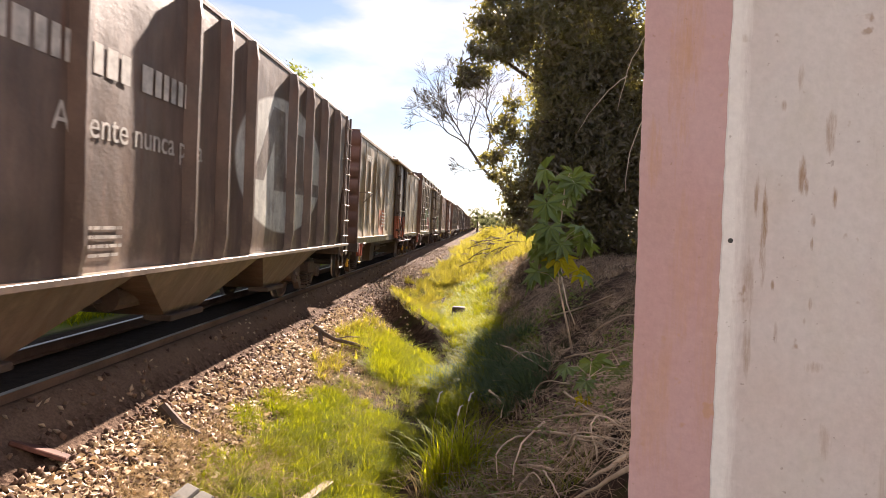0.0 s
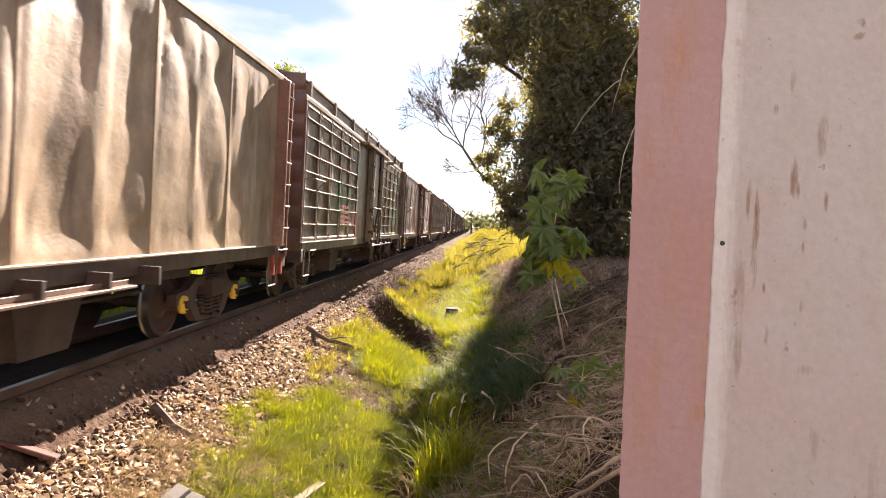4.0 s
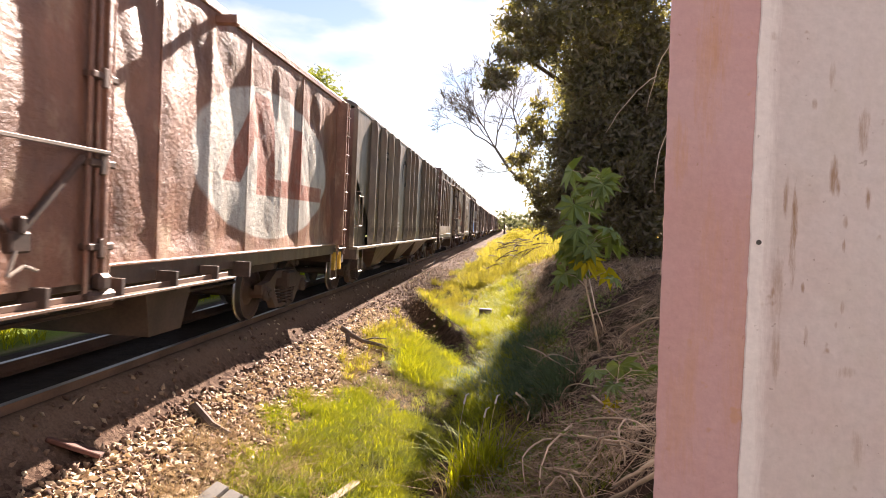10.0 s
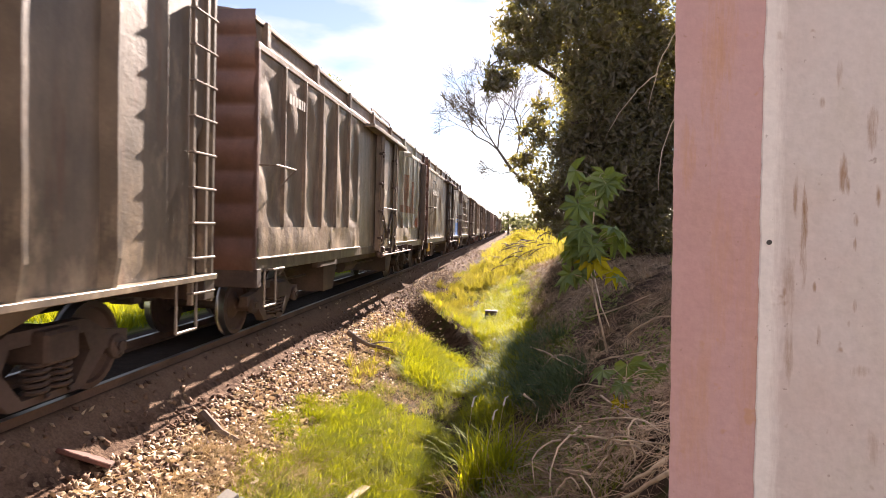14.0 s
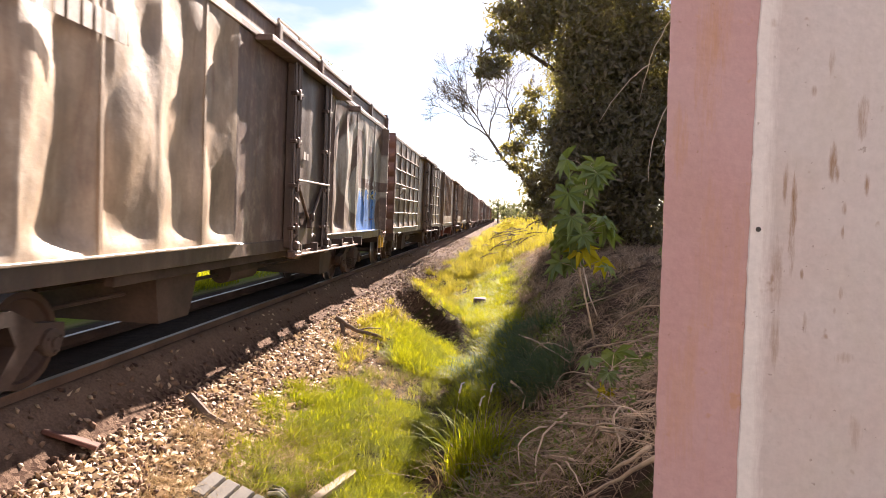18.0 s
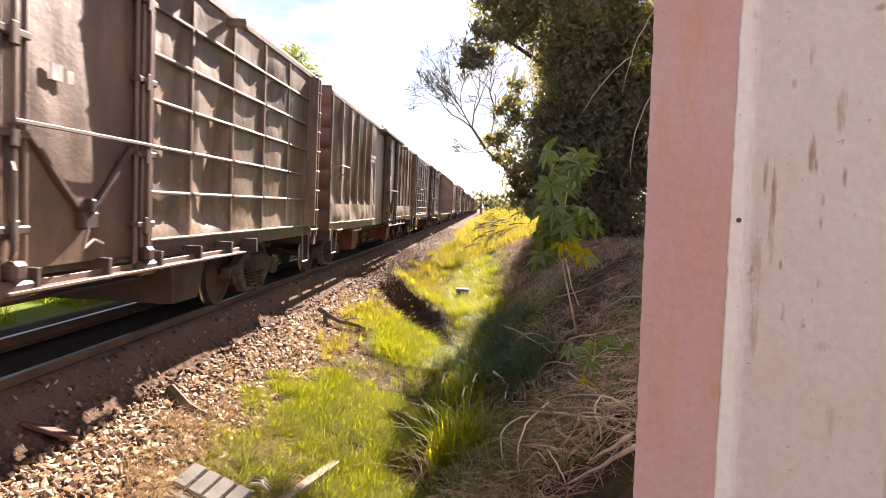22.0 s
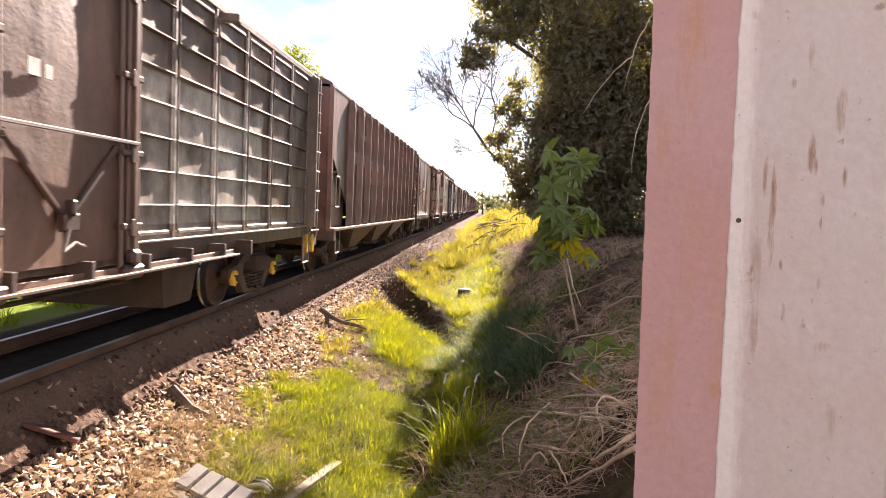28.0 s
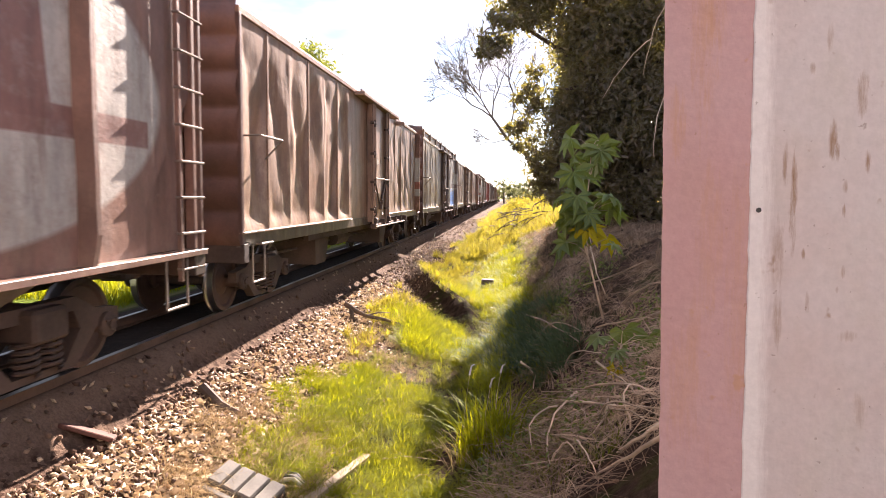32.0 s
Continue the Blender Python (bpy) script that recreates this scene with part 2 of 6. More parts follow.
def ground_material():
    """Fouled ballast by the track, soil and dead grass in the ditch and up the bank."""
    n = Nodes("soil_and_ballast")
    p = n.place()
    x, y, z = n.axes(p)
    wob = n.noise(p, 1.1, 4)
    fine = n.noise(p, 40, 4, 0.7)
    mid = n.noise(p, 7, 5, 0.65)
    grit = n.add("TexVoronoi", Vector=p, Scale=22.0).outputs["Color"]
    grit = n.axes(grit)[0]
    soil = n.mix(n.ramp(mid, 0.35, 0.65), (0.03, 0.019, 0.014), (0.085, 0.053, 0.037))
    soil = n.mix(n.ramp(n.noise(p, 2.2, 3), 0.5, 0.65, 0.0, 0.7), soil, (0.05, 0.062, 0.016))
    stone = n.mix(n.ramp(grit, 0.1, 0.9), (0.05, 0.029, 0.021), (0.15, 0.1, 0.072))
    dust = n.mix(n.ramp(mid, 0.3, 0.7), (0.15, 0.1, 0.072), (0.21, 0.145, 0.105))
    edge = n.math("ADD", x, n.ramp(wob, 0.2, 0.8, -0.6, 0.6))
    col = n.mix(n.ramp(edge, -2.3, -1.9), stone, soil)
    col = n.mix(n.ramp(n.math("ADD", x, n.ramp(mid, 0.2, 0.8, -0.15, 0.15)), -3.7, -3.5), dust, col)
    # near-black track bed: the shade under the wagons put into its colour
    train_shade = n.mix(n.ramp(mid, 0.3, 0.7), (0.028, 0.021, 0.017), (0.05, 0.037, 0.029))
    col = n.mix(n.ramp(n.math("ABSOLUTE", n.math("ADD", x, 4.95)), 0.96, 1.06), train_shade, col)
    col = n.mix(n.ramp(n.math("ABSOLUTE", n.math("ADD", x, 4.5)), 1.3, 1.8), col, n.mix(n.ramp(x, -4.5, -4.4), (0.14, 0.19, 0.03), col))
    col = n.scaled(col, n.ramp(fine, 0.2, 0.8, 0.6, 1.35))
    return n.done(col, 0.92, 0.0, n.relief(n.math("ADD", fine, n.math("ADD", mid, grit)), 0.7, 0.03), 0.04)


GROUND = ground_material()


def wall_material(name, base, stain, amount, marks=(), band=None):
    """Limewash on rough plaster, with rusty runs and specks."""
    n = Nodes(name)
    co = n.coords()
    runs = n.noise(n.stretch(co, (9.0, 9.0, 1.3)), 1.6, 5, 0.6)
    patch = n.noise(co, 3.2, 4, 0.6)
    fine = n.noise(co, 60, 5, 0.7)
    lump = n.noise(co, 11, 4, 0.55)
    col = n.mix(n.ramp(patch, 0.35, 0.65, 0.0, 0.55), base, tuple(c * k for c, k in zip(base, (0.95, 0.8, 0.76))))
    col = n.mix(n.ramp(runs, 0.66 - amount, 0.78 - amount * 0.5, 0.0, 0.6), col, stain)
    col = n.mix(n.ramp(n.noise(co, 22, 3), 0.66, 0.72, 0.0, 0.6), col, stain)
    col = n.mix(n.ramp(n.noise(n.stretch(co, (1.0, 1.0, 0.5)), 9, 5, 0.65), 0.5, 0.75, 0.0, 0.35), col, tuple(c * k for c, k in zip(base, (0.86, 0.86, 0.74))))
    ax = n.axes(co)
    rough_edge = n.noise(n.stretch(co, (44.0, 44.0, 6.0)), 2.4, 6, 0.72)
    for mx, mz, wx, wz, strength in marks:
        d = n.math("ADD", n.math("POWER", n.math("DIVIDE", n.math("SUBTRACT", ax[0], mx), wx), 2.0), n.math("POWER", n.math("DIVIDE", n.math("SUBTRACT", ax[2], mz), wz), 2.0))
        d = n.math("ADD", d, n.ramp(rough_edge, 0.3, 0.7, -1.3, 1.3))
        col = n.mix(n.math("MULTIPLY", n.ramp(d, 1.3, -0.4), strength * 1.1, True), col, stain)
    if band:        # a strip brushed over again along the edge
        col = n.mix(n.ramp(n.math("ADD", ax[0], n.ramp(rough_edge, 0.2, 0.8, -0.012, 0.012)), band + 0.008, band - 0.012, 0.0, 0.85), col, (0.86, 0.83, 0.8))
    pits = n.noise(co, 85, 2, 0.5)
    col = n.mix(n.ramp(pits, 0.72, 0.78, 0.0, 0.4), col, tuple(c * 0.55 for c in stain))
    col = n.scaled(col, n.ramp(fine, 0.2, 0.8, 0.9, 1.08))
    return n.done(col, 0.85, 0.0, n.relief(n.math("ADD", lump, n.math("MULTIPLY", fine, 0.15)), 0.4, 0.012), 0.25)


PINK = wall_material("pink_paint", (0.58, 0.395, 0.388), (0.55, 0.32, 0.18), 0.05,
                     ((0.285, 1.74, 0.014, 0.06, 0.45), (0.325, 1.88, 0.02, 0.14, 0.42), (0.345, 1.95, 0.016, 0.1, 0.35), (0.34, 1.55, 0.02, 0.14, 0.3), (0.3, 1.3, 0.03, 0.1, 0.3), (0.385, 1.45, 0.02, 0.2, 0.3)))
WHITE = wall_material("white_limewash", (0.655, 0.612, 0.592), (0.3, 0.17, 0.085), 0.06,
                      ((0.467, 1.617, 0.0057, 0.0712, 0.85), (0.454, 1.672, 0.0047, 0.04, 0.6), (0.445, 1.534, 0.0104, 0.057, 0.42), (0.447, 1.423, 0.0066, 0.0475, 0.45), (0.525, 1.718, 0.0057, 0.03, 0.75),
                       (0.533, 1.695, 0.003, 0.015, 0.7), (0.568, 1.786, 0.0086, 0.034, 0.6), (0.578, 1.679, 0.0047, 0.019, 0.75), (0.546, 1.639, 0.0038, 0.01, 0.6), (0.545, 1.601, 0.003, 0.01, 0.7),
                       (0.491, 1.826, 0.0038, 0.0095, 0.55), (0.516, 1.871, 0.0047, 0.025, 0.45), (0.485, 1.531, 0.003, 0.0086, 0.7), (0.493, 1.453, 0.003, 0.019, 0.55), (0.439, 1.523, 0.0038, 0.0066, 0.6),
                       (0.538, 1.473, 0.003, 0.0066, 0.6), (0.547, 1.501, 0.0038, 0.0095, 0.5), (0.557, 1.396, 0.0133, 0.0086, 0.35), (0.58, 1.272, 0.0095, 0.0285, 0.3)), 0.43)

# ---- shapes ----


def part(name, bm, material, parent=None, label="", smooth=False):
    """Links a bmesh, or a ready mesh, as one object under a thing or a part."""
    if isinstance(bm, bmesh.types.BMesh):
        me = bpy.data.meshes.new(name)
        if smooth:
            for f in bm.faces:
                f.smooth = True
        bm.to_mesh(me)
        bm.free()
    else:
        me = bm
    if material is not None and not me.materials:
        me.materials.append(material)
    ob = new(name, me)
    ob.parent = parent
    return tagged(ob, label)


def box(bm, x0, x1, y0, y1, z0, z1, bevel=0.0, m=None):
    made = bmesh.ops.create_cube(bm, size=1.0)["verts"]
    bmesh.ops.transform(bm, verts=made, matrix=Matrix.Translation(((x0 + x1) / 2, (y0 + y1) / 2, (z0 + z1) / 2)) @ Matrix.Diagonal((x1 - x0, y1 - y0, z1 - z0, 1)))
    if bevel:
        edges = list({e for v in made for e in v.link_edges})
        made = bmesh.ops.bevel(bm, geom=edges, offset=bevel, segments=1, affect="EDGES")["verts"]
    if m is not None:
        bmesh.ops.transform(bm, verts=list(set(made)), matrix=m)
    return bm


def rod(bm, a, b, r, r2=None, n=6):
    a, b = Vector(a), Vector(b)
    d = b - a
    turn = d.to_track_quat("Z", "Y").to_matrix().to_4x4()
    bmesh.ops.create_cone(bm, cap_ends=True, segments=n, radius1=r, radius2=r if r2 is None else r2, depth=d.length,
                          matrix=Matrix.Translation((a + b) / 2) @ turn)
    return bm


def boxes(rows, bevel=0.0):
    bm = bmesh.new()
    for row in rows:
        box(bm, *row, bevel)
    return bm


def rods(rows, n=6):
    bm = bmesh.new()
    for a, b, r in rows:
        rod(bm, a, b, r, n=n)
    return bm


def sheet(name, verts, faces):
    me = bpy.data.meshes.new(name)
    verts, faces = np.asarray(verts, np.float32), np.asarray(faces, np.int32)
    me.vertices.add(len(verts))
    me.vertices.foreach_set("co", verts.ravel())
    k = faces.shape[1]
    me.loops.add(faces.size)
    me.loops.foreach_set("vertex_index", faces.ravel())
    me.polygons.add(len(faces))
    me.polygons.foreach_set("loop_start", np.arange(0, faces.size, k, dtype=np.int32))
    me.polygons.foreach_set("loop_total", np.full(len(faces), k, np.int32))
    me.update(calc_edges=True)
    me.validate()
    return me


def grid_faces(nx, ny):
    i, j = np.meshgrid(np.arange(nx - 1), np.arange(ny - 1), indexing="ij")
    a = (i * ny + j).ravel()
    return np.stack([a, a + ny, a + ny + 1, a + 1], 1)


def smooth(me):
    me.polygons.foreach_set("use_smooth", np.ones(len(me.polygons), bool))
    return me


def waves(x, y, seed, scale, octaves=4):
    """Cheap smooth noise from a few sines, about -1 to 1."""
    r = np.random.RandomState(seed)
    out = 0 * x + 0 * y
    amp, tot = 1.0, 0.0
    for _ in range(octaves):
        for _ in range(3):
            t, ph = r.uniform(0, math.tau), r.uniform(0, math.tau)
            out = out + amp / 3 * np.sin((x * math.cos(t) + y * math.sin(t)) * scale * r.uniform(0.7, 1.3) + ph)
        tot += amp * 0.6
        amp, scale = amp * 0.55, scale * 2.1
    return out / tot


# ---- ground ----
NEAR_X = (-60, -9, -7, -6.2, -5.6, -3.86, -3.5, -2.5, -1.7, -0.9, -0.35, 0.3, 0.9, 1.5, 2.2, 3.2, 8, 60)
NEAR_Z = (0.3, -0.1, -0.12, -0.2, -0.17, -0.09, -0.44, -0.86, -1.08, -1.22, -1.1, -0.68, -0.15, 0.35, 0.8, 1.1, 1.4, 1.6)
FAR_Z = (0.3, -0.1, -0.12, -0.2, -0.17, -0.09, -0.38, -0.42, -0.2, 0.05, 0.3, 0.5, 0.7, 0.85, 0.95, 1.1, 1.3, 1.6)


def height(x, y, rough=True):
    x, y = np.asarray(x, float), np.asarray(y, float)
    w = np.clip((y - 13) / 22, 0, 1)
    w = w * w * (3 - 2 * w)
    xs = x + np.where(x > -2.9, 0.12 * np.sin(y * 0.7) + 0.1 * np.sin(y * 0.31 + 1), 0)
    z = (1 - w) * np.interp(xs, NEAR_X, NEAR_Z) + w * np.interp(xs, NEAR_X, FAR_Z)
    s, u = (x + 2.7) * 0.908 + (y - 17.55) * 0.419, (x + 2.7) * 0.419 - (y - 17.55) * 0.908    # a low spur across the ditch
    z = z + 0.56 * np.clip(s / 0.45 + 0.5, 0, 1) * np.exp(-np.maximum(s - 0.2, 0) / 0.9) * np.clip((u + 0.6) / 0.8, 0, 1) * np.clip((5.0 - u) / 1.2, 0, 1)
    p = np.clip((x + 1.4) / 0.3, 0, 1) * np.clip((3.0 - y) / 0.3, 0, 1)     # made-up ground by the wall
    z = z + (np.maximum(z, 0.05) - z) * p
    if rough:
        z = z + waves(x, y, 3, 1.6) * 0.06 * np.clip((np.abs(x + 4.5) - 1.1) / 1.5, 0, 1)
    return z


gx = np.unique(np.r_[-1500, -700, -300, -120, np.linspace(-60, -9, 14), np.linspace(-8.5, -4, 26), np.linspace(-3.95, 3.5, 100), np.linspace(4, 12, 14), 20, 35, 60, 120, 300, 700, 1500])
gy = np.unique(np.r_[-400, -200, -100, -50, np.linspace(-30, 2, 16), np.linspace(2.3, 25, 150), np.linspace(25.5, 60, 60), np.linspace(62, 140, 40), 170, 220, 300, 450, 700, 1100, 1800, 3000])
GX, GY = np.meshgrid(gx, gy, indexing="ij")
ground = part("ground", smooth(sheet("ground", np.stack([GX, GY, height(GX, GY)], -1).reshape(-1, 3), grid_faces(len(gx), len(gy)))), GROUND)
tagged(ground, "brown soil and fouled ballast falling to a weedy ditch", "ground", kind="structure")

# rails
for k, x in enumerate((-3.965, -5.035)):
    prof = [(-0.055, -0.14), (0.055, -0.14), (0.055, -0.128), (0.009, -0.112), (0.009, -0.04), (0.033, -0.03), (0.033, -0.004), (0.028, 0), (-0.028, 0), (-0.033, -0.004), (-0.033, -0.03), (-0.009, -0.04), (-0.009, -0.112), (-0.055, -0.128)]
    v = [(x + px, yy, pz) for yy in (-250, 600) for px, pz in prof]
    m = len(prof)
    me = bpy.data.meshes.new("rail")
    me.from_pydata(v, [], [(i, (i + 1) % m, m + (i + 1) % m, m + i) for i in range(m)])
    me.materials.append(RAIL_RUST)
    me.materials.append(STEEL)
    for i in (6, 7, 8):
        me.polygons[i].material_index = 1
    tagged(part("rail", me, None), "rusty steel rail with a polished running head", "rail", "the two rails", kind="structure")

# ---- the train ----
TRACK_X, SPEED, LENGTH, HALF = -4.5, 5.55, 15.4, 1.3
WHEEL_R = 0.42
shared = {}
wagons, wheelsets = [], []


def once(key, make):
    """One mesh for all the wagons that use it."""
    if key not in shared:
        bm = make()
        if isinstance(bm, bmesh.types.BMesh):
            me = bpy.data.meshes.new(key)
            bm.to_mesh(me)
            bm.free()
            bm = me
        shared[key] = bm
    return shared[key]


def lathe(profile, n=28):
    """Turned about the x axis; profile of (radius, x)."""
    bm = bmesh.new()
    rings = [[bm.verts.new((x, r * math.cos(k * math.tau / n), r * math.sin(k * math.tau / n))) for k in range(n)] for r, x in profile]
    for a, b in zip(rings, rings[1:]):
        for k in range(n):
            bm.faces.new((a[k], a[(k + 1) % n], b[(k + 1) % n], b[k]))
    bm.faces.new(rings[0][::-1])
    bm.faces.new(rings[-1])
    return bm


def wheelset_mesh():
    half = [(0.07, 0.0), (0.07, 0.42), (0.12, 0.45), (0.13, 0.49), (0.32, 0.47), (0.36, 0.455), (0.445, 0.455), (0.448, 0.475),
            (0.425, 0.487), (0.42, 0.5), (0.415, 0.58), (0.36, 0.585), (0.34, 0.55), (0.2, 0.52), (0.14, 0.56), (0.1, 0.58), (0.085, 0.6), (0.08, 0.78)]
    bm = lathe([(r, -x) for r, x in half[::-1]] + half[1:])
    me = bpy.data.meshes.new("wheelset")
    bm.to_mesh(me)
    bm.free()
    me.materials.append(WHEEL)
    me.materials.append(TREAD)
    for p in me.polygons:
        c = p.center
        p.material_index = int(0.405 < math.hypot(c.y, c.z) and abs(c.x) > 0.478)
    return me


def spring_mesh(r=0.09, h=0.26, turns=5, wire=0.019):
    bm = bmesh.new()
    n, m = turns * 12, 5
    rings = []
    for i in range(n + 1):
        a = i * math.tau / 12
        c, out = Vector((r * math.cos(a), r * math.sin(a), h * i / n)), Vector((math.cos(a), math.sin(a), 0))
        rings.append([bm.verts.new(c + out * wire * math.cos(k * math.tau / m) + Vector((0, 0, wire * math.sin(k * math.tau / m)))) for k in range(m)])
    for a, b in zip(rings, rings[1:]):
        for k in range(m):
            bm.faces.new((a[k], a[(k + 1) % m], b[(k + 1) % m], b[k]))
    return bm


def side_frame_mesh():
    """Cast bogie side frame, as a thick plate with a window."""
    outline = [(-1.05, 0.42), (-1.05, 0.56), (-0.72, 0.6), (-0.45, 0.74), (0.45, 0.74), (0.72, 0.6), (1.05, 0.56), (1.05, 0.42), (0.72, 0.42), (0.42, 0.14), (-0.42, 0.14), (-0.72, 0.42)]
    hole = [(-0.3, 0.2), (-0.5, 0.45), (-0.42, 0.62), (0.42, 0.62), (0.5, 0.45), (0.3, 0.2)]
    bm = bmesh.new()
    quads = [(0, 1, 2, 11), (5, 6, 7, 8)]
    v = {}
    for s, x in ((0, 0.7), (1, 0.82)):
        for k, (y, z) in enumerate(outline):
            v[s, "o", k] = bm.verts.new((x, y, z))
        for k, (y, z) in enumerate(hole):
            v[s, "h", k] = bm.verts.new((x, y, z))
    web = [(("o", 2), ("o", 3), ("h", 2), ("h", 1), ("o", 11)), (("o", 3), ("o", 4), ("h", 3), ("h", 2)), (("o", 4), ("o", 5), ("o", 8), ("h", 4), ("h", 3)),
           (("o", 8), ("o", 9), ("h", 5), ("h", 4)), (("o", 9), ("o", 10), ("h", 0), ("h", 5)), (("o", 10), ("o", 11), ("h", 1), ("h", 0))]
    faces = [[("o", k) for k in q] for q in quads] + [list(w) for w in web]
    for f in faces:
        bm.faces.new([v[(1, *k)] for k in f])
        bm.faces.new([v[(0, *k)] for k in reversed(f)])
    for kind, n in (("o", len(outline)), ("h", len(hole))):
        for k in range(n):
            a, b = (kind, k), (kind, (k + 1) % n)
            bm.faces.new([v[(0, *a)], v[(0, *b)], v[(1, *b)], v[(1, *a)]])
    bmesh.ops.recalc_face_normals(bm, faces=bm.faces)
    return bm


def bogie(wagon, y, cap, detail):
    """Three-piece bogie with two wheelsets."""
    bg = part("bogie", once("bolster", lambda: boxes([(-0.95, 0.95, -0.2, 0.2, 0.45, 0.72), (-0.3, 0.3, -0.25, 0.25, 0.7, 0.86)], 0.03)), UNDER, wagon)
    bg.location = (0, y, 0)
    for s in ((1, -1) if detail else (1,)):
        f = part("side_frame", once("side_frame", side_frame_mesh), UNDER, bg)
        f.scale = (s, 1, 1)
        for k in (-0.13, 0.13):
            sp = part("spring", once("spring", spring_mesh), UNDER, bg)
            sp.location = (0.8 * s, k, 0.2)
        for k in (-0.865, 0.865):
            c = part("axle_cap", once("axle_cap", lambda: lathe([(0.115, 0.8), (0.12, 0.83), (0.115, 0.855), (0.09, 0.87), (0.045, 0.872), (0.04, 0.885)], 16)), cap, bg,
                     "yellow axle end cap" if cap is YELLOW else "")
            if cap is YELLOW:
                c.data = once("axle_cap_yellow", lambda: lathe([(0.115, 0.8), (0.12, 0.83), (0.115, 0.855), (0.09, 0.87), (0.045, 0.872), (0.04, 0.885)], 16))
                if not c.data.materials:
                    c.data.materials.append(YELLOW)
            c.location, c.scale = (0, k, 0.42), (s, 1, 1)
            if detail:
                part("cap_bolt", once("cap_bolt", lambda: rods([((0.86, 0, 0), (0.895, 0, 0), 0.05)] + [((0.855, 0.08 * math.cos(q), 0.08 * math.sin(q)), (0.885, 0.08 * math.cos(q), 0.08 * math.sin(q)), 0.016) for q in (0.5, 2.6, 4.7)], 8)), UNDER, c)
    for k in (-0.865, 0.865):
        w = part("wheelset", once("wheelset", wheelset_mesh), None, bg)
        w.location = (0, k, WHEEL_R)
        wheelsets.append((w, k, detail))
    return bg


def bulged(y0, y1, z0, z1, x, bay, amp, seed, dent=0.012, fold=0.25, sag=1.0, step=0.055):
    """A steel side sheet pushed outwards between its posts, with dents and slanting folds."""
    r = np.random.RandomState(seed)
    ny, nz = max(4, int((y1 - y0) / step)), max(4, int((z1 - z0) / 0.1))
    y, z = np.meshgrid(np.linspace(y0, y1, ny), np.linspace(z0, z1, nz), indexing="ij")
    n = max(1, round((y1 - y0) / bay))
    bend = waves(z * 1.0, y * 0.35, seed + 7, 1.6, 2) * fold
    u = np.clip((y - y0) / (y1 - y0) * n + bend, 0, n - 1e-6)
    gain = np.r_[r.uniform(0.45, 1.15, n), 0.8]
    k = u.astype(int)
    skew = r.uniform(-0.25, 0.25, n + 1)[k]
    ph = u - k
    ph = np.clip(ph + skew * np.sin(ph * math.pi) * 0.5, 0, 1) ** 0.6
    v = (z - z0) / (z1 - z0)
    tall = np.clip(np.sin(np.clip(v * (0.92 + 0.1 * gain[k]), 0, 1) * math.pi), 0, 1) ** 0.55 * (1 - 0.25 * v)
    out = amp * gain[k] * np.sin(ph * math.pi) ** 1.3 * tall * (0.8 + 0.5 * waves(y, z, seed + 1, 1.5, 2)) * sag
    hem = np.clip(np.minimum(v, 1 - v) * 8, 0, 1)
    out = out + dent * waves(y, z * 0.6, seed + 2, 5.0, 3) * hem
    drape = 1 - 2 * np.abs(waves(y + 0.3 * waves(z, y * 0.2, seed + 5, 1.3, 2), z * 0.4, seed + 4, 2.4, 3))
    out = out + dent * 2.4 * drape * hem * (0.35 + 0.65 * (1 - v))
    edge = np.clip(np.minimum(y - y0, y1 - y) / 0.08, 0, 1)
    return smooth(sheet("side", np.stack([x + out * edge, y, z], -1).reshape(-1, 3), grid_faces(ny, nz)[:, ::-1]))


